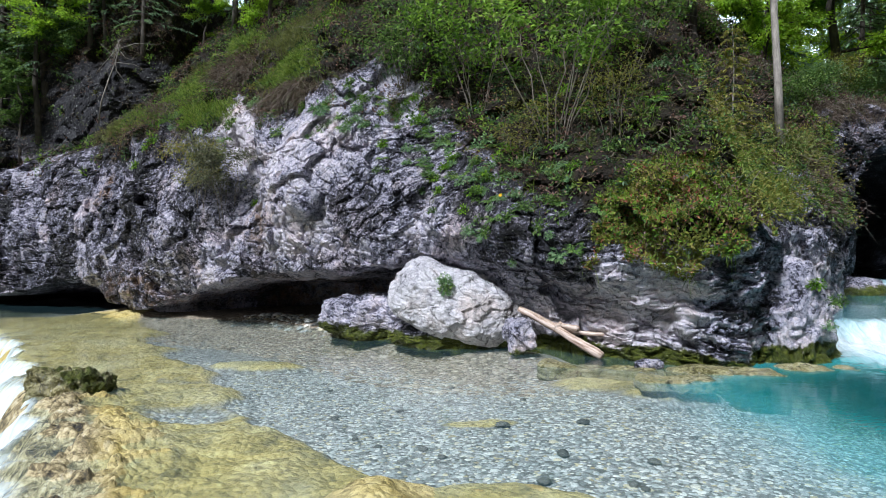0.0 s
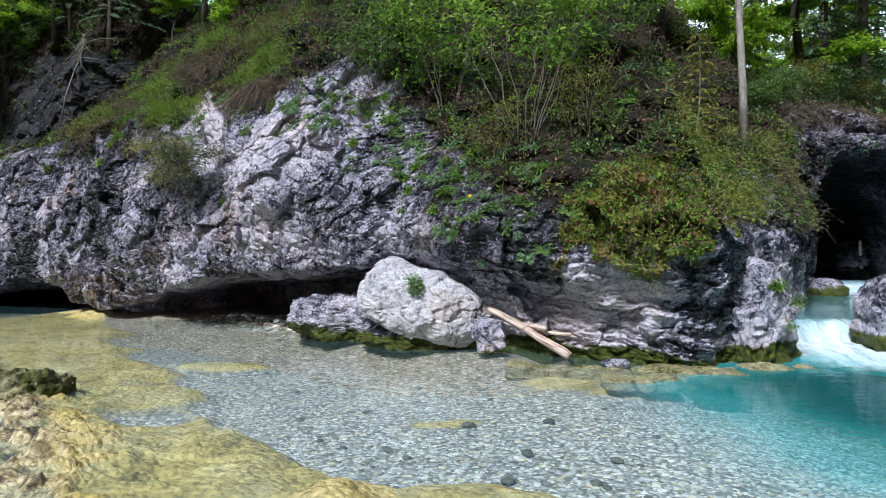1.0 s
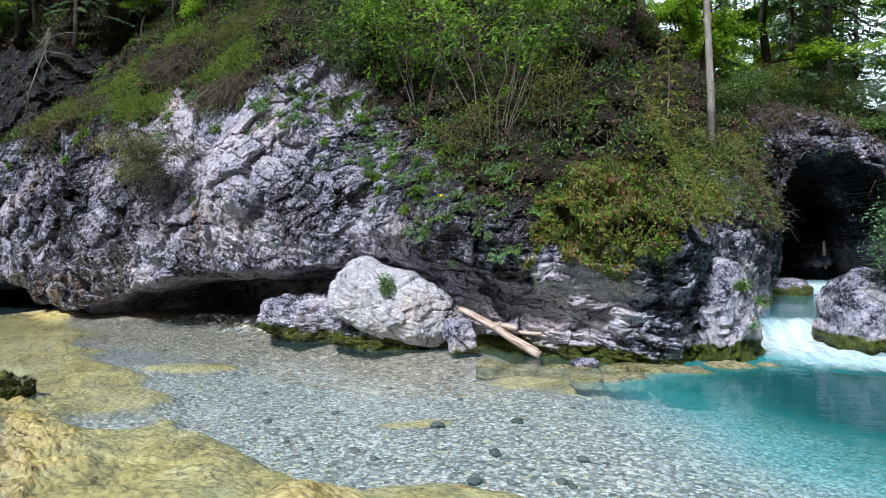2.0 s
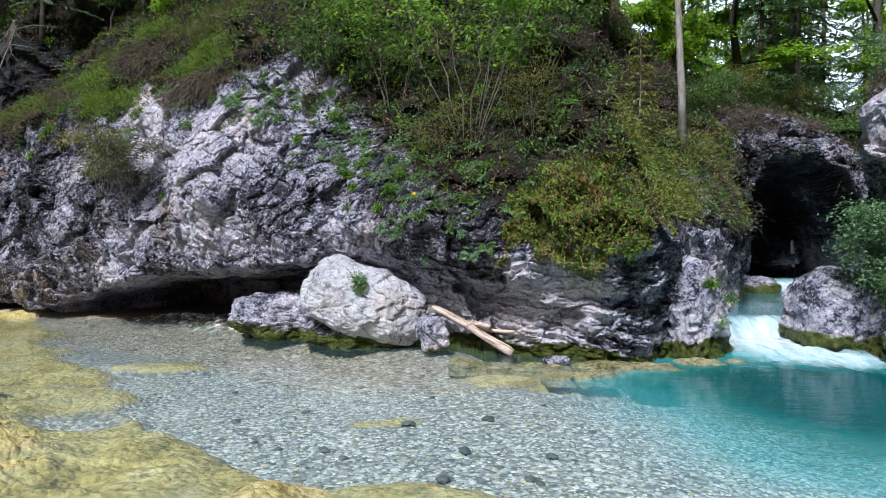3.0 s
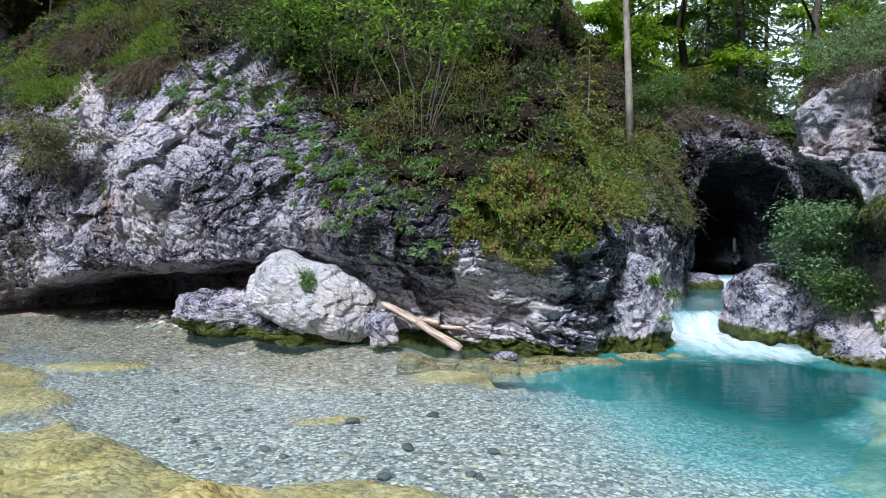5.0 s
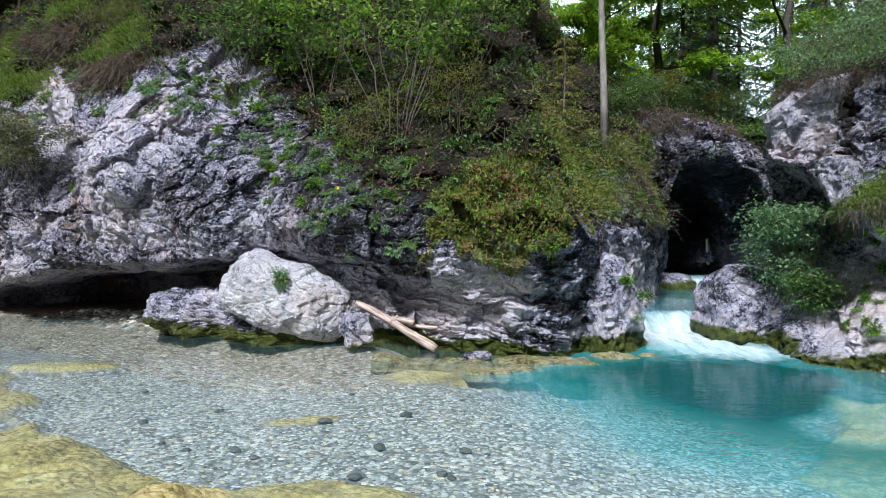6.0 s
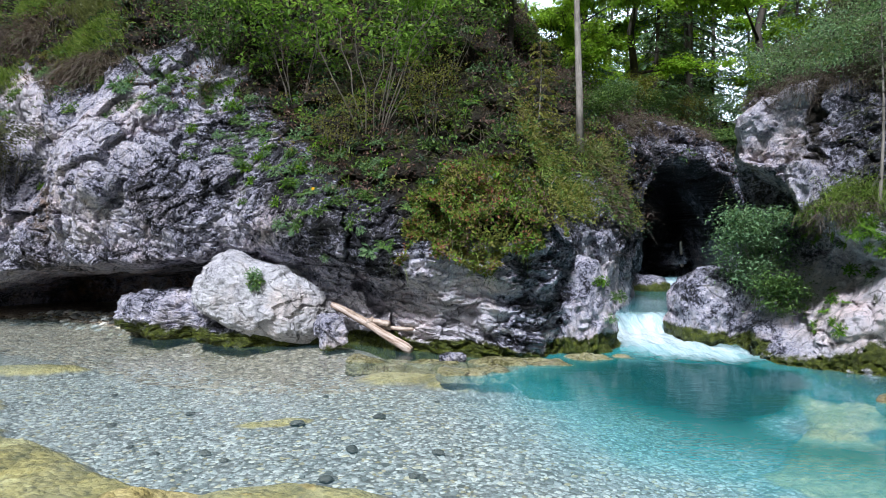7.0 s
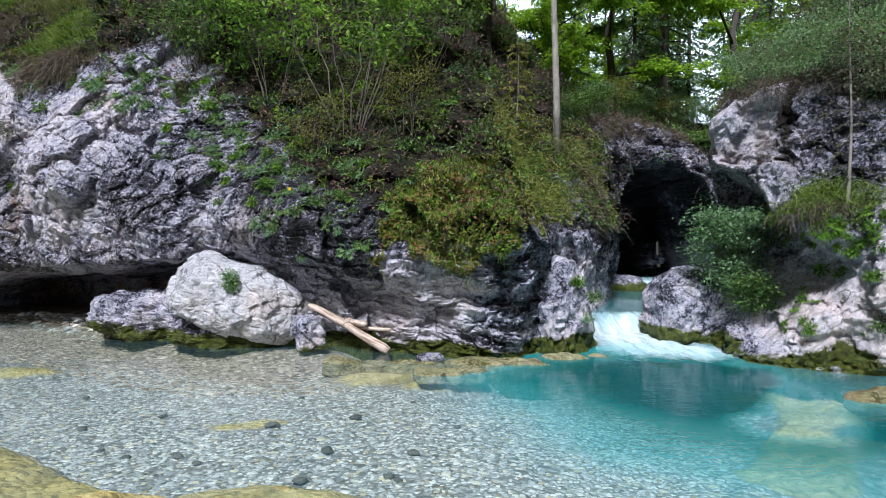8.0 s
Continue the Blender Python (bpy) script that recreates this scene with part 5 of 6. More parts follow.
# ---------------------------------------------------------------- herbs and ferns on the rock face
HERBS = [herb_mesh("herb", 120, 0.07, 0.15, LEAF_BRIGHT, 701), herb_mesh("herb", 160, 0.06, 0.17, LEAF_GREEN, 702), herb_mesh("herb", 110, 0.085, 0.15, LEAF_BLUE, 703, 0.3, 0.5),
         herb_mesh("herb", 170, 0.05, 0.16, LEAF_BLUE, 704), fern_mesh("fern", 8, 0.32, LEAF_GREEN, 705), fern_mesh("fern", 9, 0.26, LEAF_BRIGHT, 706)]
HERB_LABELS = ["bright green leafy herb rooted in a rock crack", "dense green leafy herb rooted in the cliff face", "drooping broad-leaved green herb on the cliff face",
               "grey-green cushion plant on the cliff face", "dark green fern rooted in the cliff face", "light green fern rooted in the cliff face"]


def plant(kind, x, z, scale=1.0, c=None, n=None):
    """A herb or fern on the cliff at x, z (or at point c with normal n)."""
    if c is None:
        c, n = cliff_at(x, z)[0], cliff_normal(x, z)[0]
    name = "fern" if kind > 3 else "herb"
    ob = part(name, HERBS[kind], m=Matrix.Translation(Vector(c)) @ on_surface(n, 0.45) @ Matrix.Scale(scale, 4))
    return tagged(ob, HERB_LABELS[kind], "fern" if kind > 3 else "herb", "plants on the cliff face")


# a green band from the brow down to the boulder, and thinner growth elsewhere
for i in range(115):
    t = rng.uniform()
    xx = -4.9 + 4.9 * t + rng.normal(0, 0.4)
    zz = 5.3 - 3.0 * t + rng.normal(0, 0.4)
    plant(int(rng.choice([0, 1, 1, 2, 3, 3, 3, 4])), xx, zz, rng.uniform(0.4, 0.9))
for i in range(36):
    plant(int(rng.choice([0, 1, 1, 2, 3, 4])), rng.uniform(-1.6, 0.9), rng.uniform(2.0, 3.6), rng.uniform(0.5, 1.0))
for i in range(60):
    plant(int(rng.choice([0, 1, 2, 3, 4, 5])), rng.uniform(-4, 3.4), rng.uniform(3.4, 6.8), rng.uniform(0.6, 1.2))
for i in range(26):
    plant(int(rng.choice([0, 1, 3])), rng.uniform(-12, -5.5), rng.uniform(4.3, 6.4), rng.uniform(0.7, 1.3))
for xx, zz, kind, sc in ((-7.0, 2.95, 0, 0.8), (-5.0, 4.75, 2, 1.2), (-4.9, 4.4, 1, 1.0), (-2.1, 2.45, 1, 0.6), (0.0, 1.75, 2, 0.9), (-0.2, 2.1, 1, 1.0), (0.35, 1.75, 4, 0.7)):
    plant(kind, xx, zz, sc)
for dx, dz, kind, sc in ((0.0, 0.0, 3, 0.85), (0.03, -0.1, 1, 0.8), (0.02, -0.2, 3, 0.7)):
    plant(kind, 0, 0, sc, (-1.88 + dx, 10.82 - 0.1 * dz, 1.22 + dz), (0, -1, 0.2))
for cx, cy, cz, kind, sc in ((3.75, 10.0, 1.15, 0, 0.8), (4.05, 10.05, 0.9, 1, 0.8), (3.5, 10.05, 0.75, 1, 0.7), (3.9, 9.95, 0.55, 3, 0.7)):
    plant(kind, 0, 0, sc, (cx, cy, cz), (0, -0.7, 0.7))

# the yellow flower
m, nt, bsdf, _ = material("yellow_petal")
bsdf.inputs["Base Color"].default_value = (0.85, 0.55, 0.02, 1)
root = tagged(new("flower"), "small yellow flower on a thin stem", "flower")
c = cliff_at(-0.8, 2.55)[0]
root.matrix_basis = Matrix.Translation(Vector(c))
part("stem", tubes_mesh("stem", [([(0, 0, 0), (0, -0.1, 0.05), (0, -0.17, 0.09)], [0.004, 0.003, 0.003], 5)], TWIG), root)
a = np.linspace(0, 6.283, 13)[:-1]
V, F = leaf_arrays(np.tile((0, -0.17, 0.09), (12, 1)), np.stack([np.cos(a), -0.3 + 0 * a, np.sin(a)], 1), np.tile((0, -1.0, 0.2), (12, 1)), 0.03, 0.017)
part("petals", quick_mesh("petals", V, F, m, False), root)

# ---------------------------------------------------------------- shrubs
def stand(ob, x, z, sink=0.1, turn=0.0, scale=1.0):
    c = cliff_at(x, z)[0]
    ob.matrix_basis = Matrix.Translation((c[0], c[1], c[2] - sink)) @ pose(0, 0, 0, 0, 0, turn) @ Matrix.Scale(scale, 4)
    return ob


stand(broadleaf("hazel_shrub", 3.5, "many-stemmed bright green shrub with bare grey lower stems", 801, LEAF_HAZEL, TWIG, 0.34, 2700, 0.12, stems=10, bare=0.42, category="shrub", lean=(0.06, -0.3), girth=0.011, cluster=0.4), 0.0, 3.7)
stand(broadleaf("hazel_shrub", 2.6, "many-stemmed bright green shrub on the upper slope", 802, LEAF_HAZEL, TWIG, 0.36, 2100, 0.12, stems=8, bare=0.3, category="shrub", lean=(-0.15, -0.15), girth=0.010, cluster=0.5), -1.5, 4.6)
stand(broadleaf("hazel_shrub", 2.4, "leafy green shrub on the upper slope", 803, LEAF_GREEN, TWIG, 0.36, 2000, 0.1, stems=6, bare=0.15, category="shrub", lean=(0.05, -0.1), girth=0.009, cluster=0.5), 1.4, 5.0)
stand(broadleaf("hazel_shrub", 2.2, "leafy green shrub on the upper slope", 804, LEAF_GREEN, TWIG, 0.36, 2000, 0.1, stems=6, bare=0.12, category="shrub", lean=(-0.1, -0.1), girth=0.009, cluster=0.5), -3.2, 5.4)
stand(broadleaf("hazel_shrub", 2.0, "leafy green shrub on the upper slope", 805, LEAF_GREEN, TWIG, 0.36, 2000, 0.1, stems=6, bare=0.12, category="shrub", girth=0.009, cluster=0.5), 0.6, 6.0)
stand(broadleaf("twiggy_shrub", 1.25, "grey-green twiggy shrub hanging from the gully", 806, LEAF_GREY, TWIG, 0.42, 4200, 0.05, stems=8, bare=0.2, category="shrub", lean=(0.0, -0.35), girth=0.012, cluster=0.7), -7.75, 3.0, scale=1.35)
stand(broadleaf("twiggy_shrub", 1.1, "brown-green twiggy shrub hanging from the gully", 807, LEAF_OLIVE, TWIG, 0.42, 3000, 0.05, stems=7, bare=0.2, category="shrub", lean=(0.1, -0.35), girth=0.012, cluster=0.7), -8.5, 3.3, scale=1.3)
stand(broadleaf("twiggy_shrub", 1.2, "leafless grey twigs and small leaves on the dark slope", 808, LEAF_OLIVE, TWIG, 0.42, 1200, 0.05, stems=8, bare=0.2, category="shrub", lean=(0.0, -0.25), girth=0.012, cluster=0.7), -0.6, 3.4)
stand(broadleaf("twiggy_shrub", 1.3, "leafless grey twigs and small leaves on the dark slope", 809, LEAF_OLIVE, TWIG, 0.42, 1400, 0.05, stems=8, bare=0.2, category="shrub", lean=(0.0, -0.25), girth=0.012, cluster=0.7), 1.0, 3.9)


def stand_bank(ob, s, z, sink=0.1, turn=0.0, scale=1.0):
    c = bank_points(np.array([s]), np.array([z]))[0][0]
    ob.matrix_basis = Matrix.Translation((c[0], c[1], c[2] - sink)) @ pose(0, 0, 0, 0, 0, turn) @ Matrix.Scale(scale, 4)
    return ob


stand_bank(broadleaf("willow_shrub", 1.5, "dense grey-green willow shrub filling the hollow of the bank", 821, LEAF_BLUE, TWIG, 0.4, 9000, 0.065, stems=9, bare=0.12, category="shrub", lean=(-0.2, -0.2), girth=0.012, cluster=0.75), 0.45, 0.95)
stand_bank(broadleaf("willow_shrub", 0.65, "small green willow shrub on the bank", 822, LEAF_GREEN, TWIG, 0.4, 3500, 0.06, stems=7, bare=0.12, category="shrub", lean=(-0.2, -0.2), girth=0.012, cluster=0.75), 1.15, 0.75)
for i, (s, z, h) in enumerate(((0.2, 4.6, 0.9), (0.8, 4.6, 0.9), (1.4, 4.4, 1.0), (2.0, 4.3, 1.0), (2.6, 4.2, 1.1), (3.3, 4.4, 1.2), (-0.5, 4.9, 1.1), (1.0, 5.3, 1.1), (2.2, 5.2, 1.2), (3.0, 5.4, 1.2), (2.9, 3.9, 0.7))):
    stand_bank(broadleaf("bank_shrub", h, "grey-green twiggy shrub on the rim of the bank", 830 + i, LEAF_GREY if i % 3 == 1 else LEAF_BLUE, TWIG, 0.42, 1000, 0.06, stems=7, bare=0.15, category="shrub", lean=(-0.2, -0.2), girth=0.010, cluster=0.8), s, z)


def bank_grass(name, s0, z0, ss, sz, tufts, length, mat, label, sag, up, bulge=0.08):
    s, z = s0 + rng.normal(0, ss * 0.55, tufts), z0 + rng.normal(0, sz * 0.55, tufts)
    c, n = bank_points(s, z)[0], bank_normal(s, z)
    q = np.exp(-((s - s0) / ss) ** 2 - ((z - z0) / sz) ** 2)[:, None]
    return tagged(part(name, grass_mesh(name, c + n * bulge * q, n, length * 0.62, 0.0055, mat, sag, up, 22, 0.06)), label, "grass")


bank_grass("grass_cushion", 2.25, 2.42, 0.5, 0.22, 300, 0.24, GRASS_GREEN, "long green grass cushion hanging from the bank", 0.95, 0.3)
bank_grass("grass_fringe", 2.25, 2.2, 0.5, 0.15, 70, 0.2, GRASS_DRY, "brown roots and dry grass hanging below the cushion", 1.0, 0.05)
bank_grass("grass_cushion", 1.5, 5.2, 1.8, 0.35, 260, 0.24, GRASS_GREEN, "short grass along the rim of the bank", 0.8, 0.3)
bank_grass("moss_cushion", 0.1, 4.5, 0.35, 0.25, 120, 0.16, GRASS_DRY, "brown mossy tuft on the corner of the overhanging rock", 0.9, 0.2)
bank_grass("moss_cushion", 1.7, 4.3, 0.9, 0.2, 200, 0.2, GRASS_DRY, "brown mossy tufts along the edge of the overhanging rock", 1.0, 0.1)
s, z = rng.uniform(-1.5, 5, 1500), rng.uniform(3.9, 7.6, 1500)
c, top_ = bank_points(s, z)
n = bank_normal(s, z)
ok = rng.uniform(size=1500) < top_ * 1.1
c, n = c[ok], n[ok]
d = unit(rng.normal(size=(len(c) * 30, 3)) + (0, 0, 0.7))
base = np.repeat(c, 30, 0) + d * rng.uniform(0.05, 0.25, (len(d), 1))
L = rng.uniform(0.04, 0.09, len(d))
V, F = leaf_arrays(base, d + rng.normal(0, 0.5, d.shape), d + np.array((0, 0, 0.8)), L, L * 0.5, 0.15, 0.25)
tagged(part("bank_undergrowth", quick_mesh("bank_undergrowth", V, F, LEAF_BLUE, False)), "leafy green undergrowth on top of the bank", "undergrowth", kind="stuff")
for i in range(52):
    s, z = (rng.uniform(1.2, 3.2), rng.uniform(0.4, 2.3)) if i < 30 else (rng.normal(2.3, 0.35), rng.normal(2.0, 0.2))
    plant(int(rng.choice([0, 0, 1, 5])), 0, 0, rng.uniform(0.4, 0.8), bank_points(np.array([s]), np.array([z]))[0][0], bank_normal(np.array([s]), np.array([z]))[0])

for i, (xx, zz, h) in enumerate(((6.2, 5.2, 1.0), (7.2, 5.9, 0.9), (8.3, 6.1, 1.1), (9.4, 6.2, 0.9), (10.4, 6.2, 1.3), (11.4, 6.2, 1.2), (5.6, 4.9, 0.8), (12.4, 6.1, 1.4))):
    stand(broadleaf("rim_shrub", h, "small leafy shrub on the rim above the rock tunnel", 850 + i, (LEAF_GREEN, LEAF_BLUE, LEAF_OLIVE)[i % 3], TWIG, 0.42, 1800, 0.075, stems=6, bare=0.15, category="shrub", lean=(0, -0.2), girth=0.01, cluster=0.8), xx, zz)

# ---------------------------------------------------------------- trees
tall = spruce("spruce", 15.0, "tall spruce with a bare pale trunk on the slope", 901, 0.5, 0.14, BARK_PALE, girth=0.0054)
stand(tall, 4.35, 4.0, 0.2)
tall.matrix_basis = tall.matrix_basis @ pose(0, 0, 0, 0, 1.0, 0)
small = spruce("young_spruce", 2.3, "thin young spruce with a grey trunk beside the tall spruce", 902, 0.2, 0.24, BARK_PALE, girth=0.010, dense=2.4, leaf=LEAF_OLIVE, spray=0.4, limb=0.35)
stand(small, 3.35, 3.9, 0.2)
sap = spruce("young_spruce", 3.4, "thin grey-barked young spruce on the grass cushion", 903, 0.18, 0.2, BARK_PALE, girth=0.008, dense=1.6, leaf=LEAF_GREY, spray=0.25, limb=0.28)
stand_bank(sap, 2.55, 2.2, 0.1)

dark_a = spruce("forest_spruce", 16.0, "dark spruce in the wood behind the cliff", 911, 0.1, 0.16, group="trees of the wood")
dark_b = spruce("forest_spruce", 13.0, "dark spruce in the wood behind the cliff", 912, 0.15, 0.19, group="trees of the wood")
dark_c = spruce("forest_spruce", 11.0, "blue-green spruce in the wood behind the cliff", 913, 0.05, 0.2, leaf=LEAF_BLUE, group="trees of the wood")
green_a = broadleaf("forest_beech", 10.0, "bright green beech in the wood behind the cliff", 921, LEAF_FOREST, BARK_DARK, 0.36, 13000, 0.17, group="trees of the wood", bare=0.12)
green_b = broadleaf("forest_beech", 7.5, "bright green young beech in the wood behind the cliff", 922, LEAF_FOREST, BARK_DARK, 0.38, 11000, 0.16, group="trees of the wood", bare=0.1)
green_c = broadleaf("forest_beech", 8.5, "dark green beech in the wood behind the cliff", 923, LEAF_GREEN, BARK_DARK, 0.36, 12000, 0.17, group="trees of the wood", bare=0.1)
SPECIES = [dark_a, dark_b, dark_c, green_a, green_b, green_c]
WOOD = [(1, 15, 30), (2, 12.2, 26), (0, 18, 34), (1, 21, 33), (2, 9.0, 27), (3, 8.6, 20.6), (4, 12.4, 30), (3, 7, 31), (0, 17.5, 38), (3, 20, 40), (4, 16.8, 24), (0, 12.5, 24.5), (1, 14.0, 28), (2, 10.2, 22.5), (0, 16, 33), (1, 9.5, 30), (0, 20, 30), (2, 17.5, 25), (1, 22, 36), (0, 12, 38),
        (3, 8.0, 23.5), (4, 6.6, 20.5), (3, 13.8, 21.8), (4, 15.5, 22.5), (3, 18.5, 28), (4, 11.6, 27), (3, 24, 33), (1, 26, 42), (0, 19, 44), (2, 14, 45), (5, 6, 27), (3, 10.5, 34), (5, 22, 24), (2, 15.6, 28.5), (2, 13.4, 33), (0, 15, 40), (1, 18.6, 39)]
placed = set()
for k, tx, ty in WOOD:
    m4 = Matrix.Translation((tx, ty, float(hill_height(np.array([tx]), np.array([ty]))[0]) - 0.2)) @ pose(0, 0, 0, 0, 0, rng.uniform(0, 360)) @ Matrix.Scale(rng.uniform(0.85, 1.15), 4)
    if k in placed:
        copy_thing(SPECIES[k], m4)
    else:
        placed.add(k)
        SPECIES[k].matrix_basis = m4
# the wood over the left of the cliff
for k, tx, tz in ((3, -16.5, 9.4), (0, -18.5, 8.0), (4, -13, 9.6), (1, -14.5, 9.4), (4, -10.2, 9.3), (5, -9, 9.5), (0, -11.5, 10.2), (3, -18.6, 6.4), (1, -16, 9.5), (5, -6.5, 9.8), (4, -4.5, 8.5), (5, -2.5, 8.6), (5, 0, 8.8), (4, 2.2, 7.6), (5, 3.4, 6.6), (1, 1.5, 9.5), (0, -3, 10.5), (5, -19.5, 5.6), (5, -20.5, 5.0), (5, -22, 6.2), (0, -21, 7.5), (5, -24, 5.6), (1, -25, 7), (5, -18.6, 7.2), (0, -23, 9), (1, -19, 9)):
    c = cliff_at(tx, tz)[0]
    copy_thing(SPECIES[k], Matrix.Translation((c[0], c[1], c[2] - 0.3)) @ pose(0, 0, 0, 0, 0, rng.uniform(0, 360)) @ Matrix.Scale(rng.uniform(0.55, 0.8), 4))
# a dead branch hanging down the dark crag
b0 = cliff_at(-15.2, 6.3)[0] + (0, -0.15, 0)
bend = [(0, 0, 0), (0.3, -0.25, 0.7), (0.65, -0.35, 1.4), (0.95, -0.4, 2.0), (1.1, -0.4, 2.5), (1.0, -0.35, 2.75)]
dead = [([tuple(b0 + p) for p in bend], [0.028, 0.025, 0.022, 0.018, 0.014, 0.008], 7)]
for i in range(14):
    k = int(rng.integers(2, 5))
    a0 = b0 + np.array(bend[k]) + rng.normal(0, 0.05, 3)
    d0 = rng.normal(0, 1, 3) * (0.5, 0.3, 0.4) + (0.25, -0.1, -0.1)
    dead.append(([tuple(a0), tuple(a0 + d0 * 0.5 + rng.normal(0, 0.08, 3)), tuple(a0 + d0 - (0, 0, 0.2))], [0.010, 0.007, 0.003], 5))
tagged(part("dead_branch", tubes_mesh("dead_branch", dead, BARK_PALE)), "bare bleached dead branch propped against the dark crag", "branch")
# trees on the east bank
for k, s, z, sc in ((3, 0.9, 6.8, 0.5), (4, -1.2, 6.6, 0.6), (2, 4.4, 7.2, 0.5), (1, 6.2, 7.4, 0.7)):
    c = bank_points(np.array([s]), np.array([z]))[0][0]
    copy_thing(SPECIES[k], Matrix.Translation((c[0], c[1], c[2] - 0.3)) @ pose(0, 0, 0, 0, 0, rng.uniform(0, 360)) @ Matrix.Scale(sc, 4))

# ---------------------------------------------------------------- stones on the bed
def pebble_mesh(name, seed, mat):
    r_ = np.random.default_rng(seed)
    V, F = [], []
    for ring, (rr, zz) in enumerate(((1.0, -0.15), (0.93, 0.2), (0.55, 0.5))):
        for k in range(8):
            a = k * math.pi / 4 + 0.3 * ring
            q = rr * r_.uniform(0.76, 1.16)
            V.append((q * math.cos(a), q * math.sin(a), zz * r_.uniform(0.85, 1.15)))
    V.append((0, 0, 0.58))
    for ring in (0, 1):
        for k in range(8):
            n = (k + 1) % 8
            F += [(ring * 8 + k, ring * 8 + n, ring * 8 + 8 + n), (ring * 8 + k, ring * 8 + 8 + n, ring * 8 + 8 + k)]
    F += [(16 + k, 16 + (k + 1) % 8, 24) for k in range(8)]
    return np.array(V), np.array(F)


def stone_material(name, stops):
    m, nt, bsdf, _ = material(name)
    geo = nt.nodes.new("ShaderNodeNewGeometry")
    info = nt.nodes.new("ShaderNodeObjectInfo")
    r = nt.nodes.new("ShaderNodeMath")
    r.operation = "FRACT"
    nt.links.new(sums(nt, "ADD", geo.outputs["Random Per Island"], info.outputs["Random"]), r.inputs[0])
    col = ramp(nt, r.outputs[0], stops)
    grain = noise_tex(nt, 40, 5, 0.7)
    col = mixed(nt, sums(nt, "MULTIPLY", grey(nt, grain, 0.38, 0.62), 0.45), col, (0.17, 0.165, 0.13))
    nt.links.new(col, bsdf.inputs["Base Color"])
    bsdf.inputs["Roughness"].default_value = 0.6
    nt.links.new(bump(nt, grain, 0.4, 0.01), bsdf.inputs["Normal"])
    return m


PEBBLE = stone_material("pebble", [(0.0, (0.06, 0.065, 0.065)), (0.1, (0.16, 0.18, 0.18)), (0.3, (0.31, 0.34, 0.34)), (0.55, (0.47, 0.5, 0.5)), (0.82, (0.74, 0.74, 0.71)), (0.93, (0.56, 0.49, 0.31)), (1.0, (0.26, 0.21, 0.11))])
DARK_STONE = stone_material("dark_stone", [(0.0, (0.03, 0.032, 0.033)), (1.0, (0.075, 0.075, 0.07))])
shapes = [pebble_mesh("pebble", 1000 + i, PEBBLE) for i in range(6)]


def gravel_spots(n, x0, x1, y0, y1):
    x, y = rng.uniform(x0, x1, n), rng.uniform(y0, y1, n)
    z, al, dr, fa = bed_points(x, y)
    ok = (al < 0.25) & (z > -1.6) & (dr < 0.3) & (fa < 0.1) & (np.interp(x, KX, SHORE) - y > np.interp(x, [-1, 0.5], [2.2, 0.2]))
    return x[ok], y[ok], z[ok]


PC = [quick_mesh("cobble", V0 * (1, 0.85, 0.75), F0, PEBBLE, True) for V0, F0 in shapes]

# the gravel as a whole
parts_ = []
for i, (V0, F0) in enumerate(shapes):
    x, y, z = gravel_spots(8200, -8.0, 5.0, 3.4, 10.6)
    k = len(x)
    s = rng.gamma(4.5, 0.003, k) + 0.009
    a = rng.uniform(0, 6.283, k)
    e = rng.uniform(0.6, 1.0, k)
    vx, vy = V0[None, :, 0] * s[:, None], V0[None, :, 1] * (s * e)[:, None]
    W = np.stack([x[:, None] + vx * np.cos(a)[:, None] - vy * np.sin(a)[:, None], y[:, None] + vx * np.sin(a)[:, None] + vy * np.cos(a)[:, None],
                  z[:, None] + V0[None, :, 2] * (s * 0.38)[:, None]], -1)
    parts_.append((W.reshape(-1, 3), (F0[None] + np.arange(k)[:, None, None] * len(V0)).reshape(-1, 3)))
x, y = rng.uniform(-8.2, -3.6, 700), rng.uniform(12.6, 16.4, 700)
z = bed_points(x, y)[0]
ok = z > -0.12
x, y, z = x[ok], y[ok], z[ok]
s, a = rng.gamma(4, 0.012, len(x)) + 0.015, rng.uniform(0, 6.283, len(x))
V0, F0 = shapes[0]
W = np.stack([x[:, None] + V0[None, :, 0] * s[:, None], y[:, None] + V0[None, :, 1] * s[:, None], z[:, None] + V0[None, :, 2] * s[:, None] * 0.8], -1)
parts_.append((W.reshape(-1, 3), (F0[None] + np.arange(len(x))[:, None, None] * len(V0)).reshape(-1, 3)))
V, F = join(parts_)
gravel = part("gravel", quick_mesh("gravel", V, F, PEBBLE, False), ground)
gravel["kind"] = "stuff"
# brown silty stones towards the overhang
SILT_STONE = stone_material("silty_stone", [(0.0, (0.07, 0.05, 0.03)), (0.3, (0.22, 0.165, 0.11)), (0.7, (0.4, 0.325, 0.235)), (1.0, (0.56, 0.51, 0.43))])
x, y = rng.uniform(-10, 0.2, 13000), rng.uniform(8.5, 16, 13000)
gap = np.interp(x, KX, SHORE) - y
z, al, dr, fa = bed_points(x, y)
ok = (gap > 0.1) & (gap < 3.4) & (al < 0.3) & (fa < 0.1)
x, y, z = x[ok], y[ok], z[ok]
s, a = rng.gamma(3, 0.008, len(x)) + 0.016, rng.uniform(0, 6.283, len(x))
V0, F0 = shapes[1]
W = np.stack([x[:, None] + V0[None, :, 0] * s[:, None], y[:, None] + V0[None, :, 1] * (s * 0.75)[:, None], z[:, None] + V0[None, :, 2] * s[:, None] * 0.45], -1)
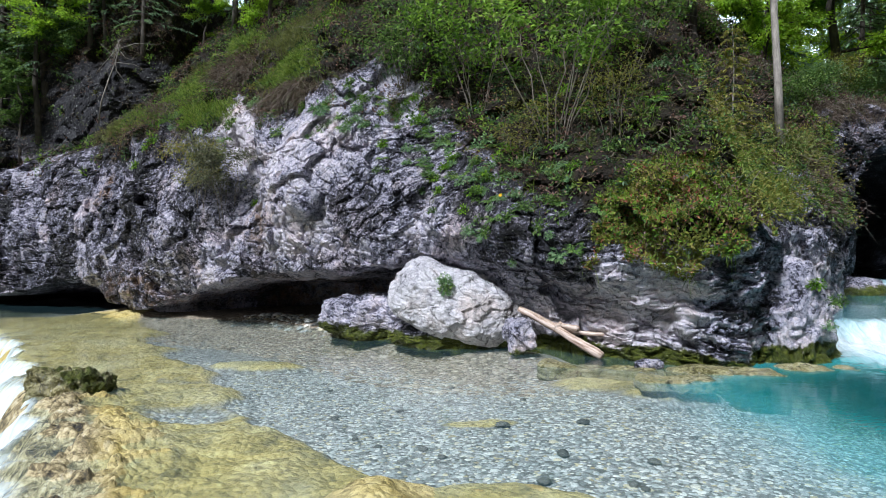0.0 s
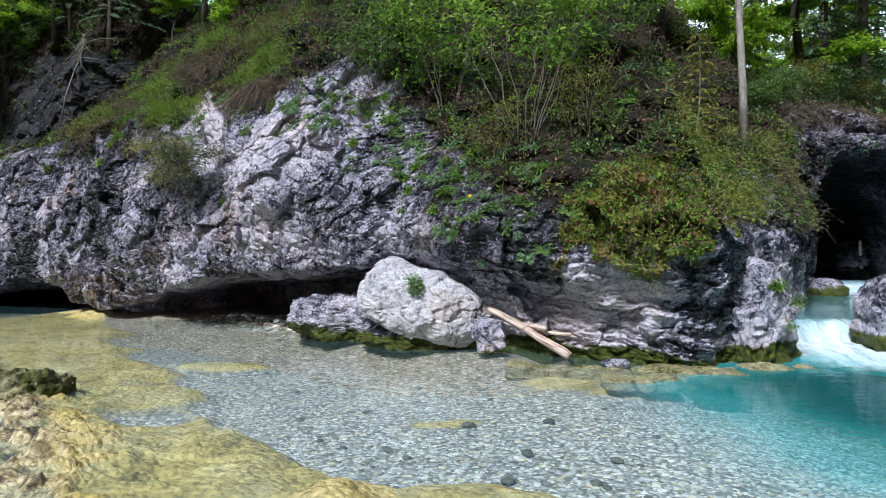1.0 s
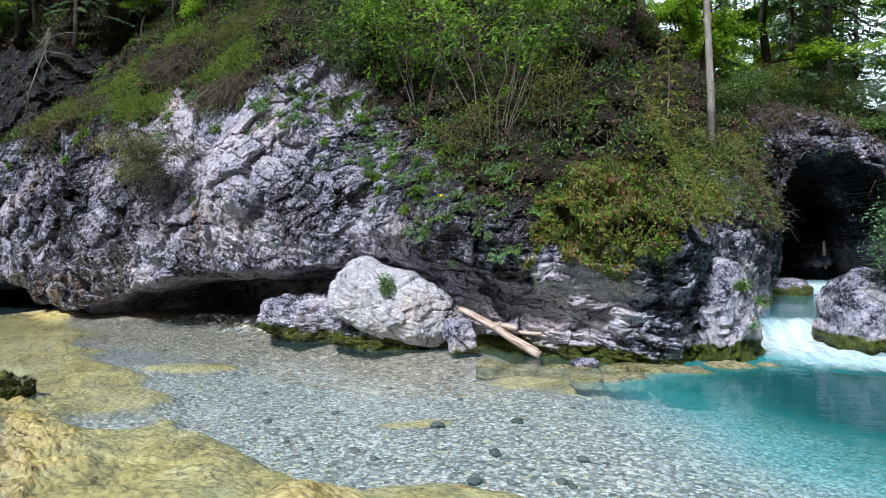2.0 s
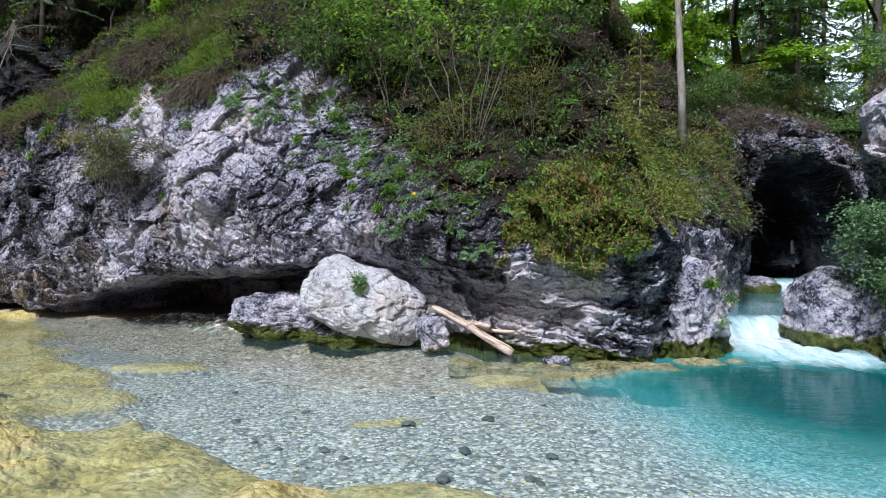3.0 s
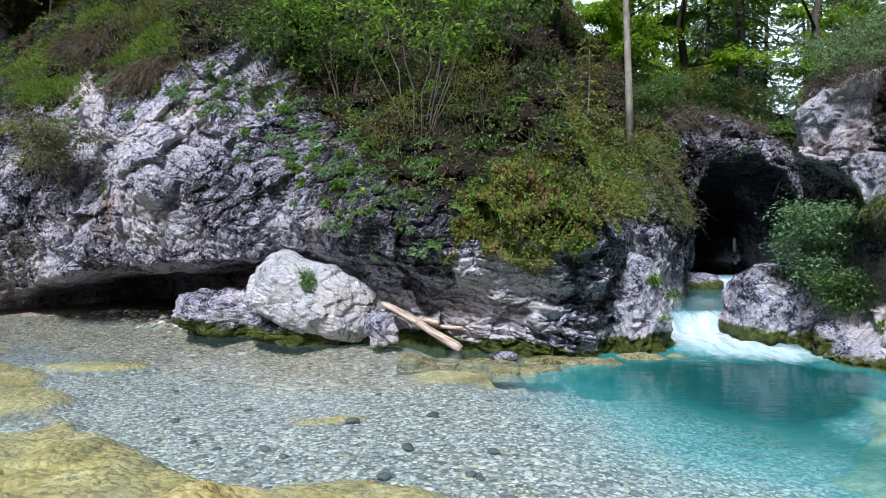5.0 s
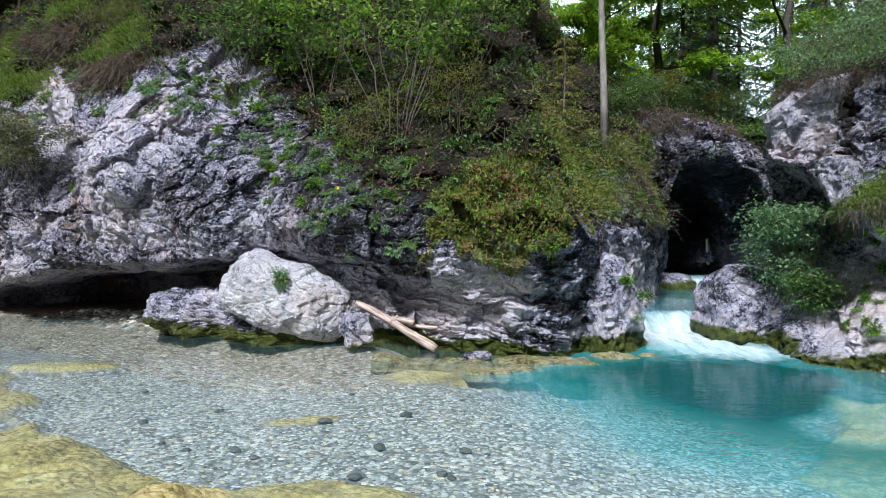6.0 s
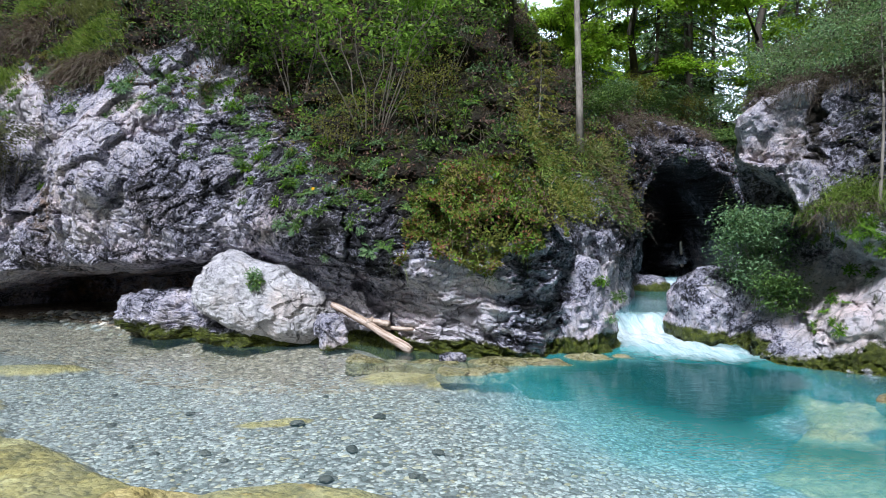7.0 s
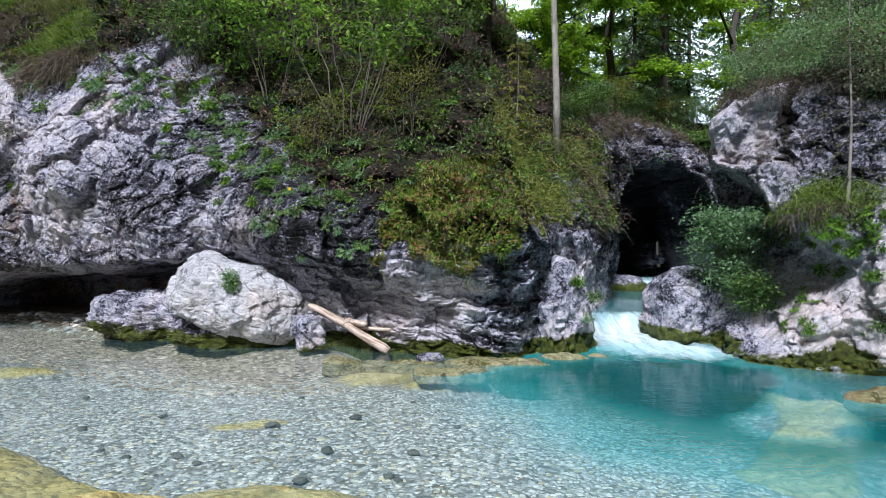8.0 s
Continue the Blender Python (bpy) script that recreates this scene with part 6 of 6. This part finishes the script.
silt = part("silty_gravel", quick_mesh("silty_gravel", W.reshape(-1, 3), (F0[None] + np.arange(len(x))[:, None, None] * len(V0)).reshape(-1, 3), SILT_STONE, True), ground)
silt["kind"] = "stuff"
# a bank of cobbles at the mouth of the undercut
for i in range(70):
    cx = rng.uniform(-7.6, -4.4)
    cy = float(np.interp(cx, KX, SHORE)) - 0.15 + rng.normal(0, 0.12)
    cs = rng.uniform(0.05, 0.12)
    tagged(part("cobble", PC[i % 6], m=pose(cx, cy, float(bed_points(np.array([cx]), np.array([cy]))[0][0]) + cs * 0.45, rng.uniform(-15, 15), rng.uniform(-15, 15), rng.uniform(0, 360)) @ Matrix.Scale(cs, 4)),
           "grey rounded cobble on the gravel under the overhang", "stone", "cobbles under the overhang")
# the nearer pebbles one by one
PM = [quick_mesh("pebble", V0 * (1, 0.8, 0.42), F0, PEBBLE, True) for V0, F0 in shapes]
x, y, z = gravel_spots(900, -3.2, 3.4, 4.4, 6.6)
for i in range(min(290, len(x))):
    s = 0.014 + float(rng.gamma(4, 0.004))
    part("pebble", PM[i % 6], ground, m=pose(x[i], y[i], z[i] + 0.004, 0, 0, rng.uniform(0, 360)) @ Matrix.Scale(s, 4))
# the dark stones that stand out
DM = [quick_mesh("river_stone", V0 * (1, 0.75, 0.55), F0, DARK_STONE, True) for V0, F0 in shapes]
for i, (sx, sy, s) in enumerate(((-0.69, 7.0, 0.1), (0.19, 7.15, 0.1), (-0.07, 6.1, 0.1), (0.73, 5.9, 0.08), (-0.25, 5.35, 0.09), (-1.98, 7.6, 0.07), (-2.65, 7.1, 0.08), (-1.43, 6.15, 0.08),
                                 (-1.9, 6.2, 0.06), (0.48, 5.35, 0.07), (0.55, 5.25, 0.06), (-1.2, 5.9, 0.06), (1.3, 6.9, 0.06), (-0.5, 8.3, 0.06), (-1.5, 8.8, 0.06), (0.9, 7.9, 0.05), (-3.2, 8.6, 0.06), (-2.2, 6.4, 0.05))):
    bz0 = float(bed_points(np.array([sx]), np.array([sy]))[0][0])
    tagged(part("river_stone", DM[i % 6], m=pose(sx, sy, bz0 + s * 0.3, 0, 0, i * 47) @ Matrix.Scale(s * 0.9, 4)), "dark rounded stone under the shallow water", "stone", "dark stones on the bed")
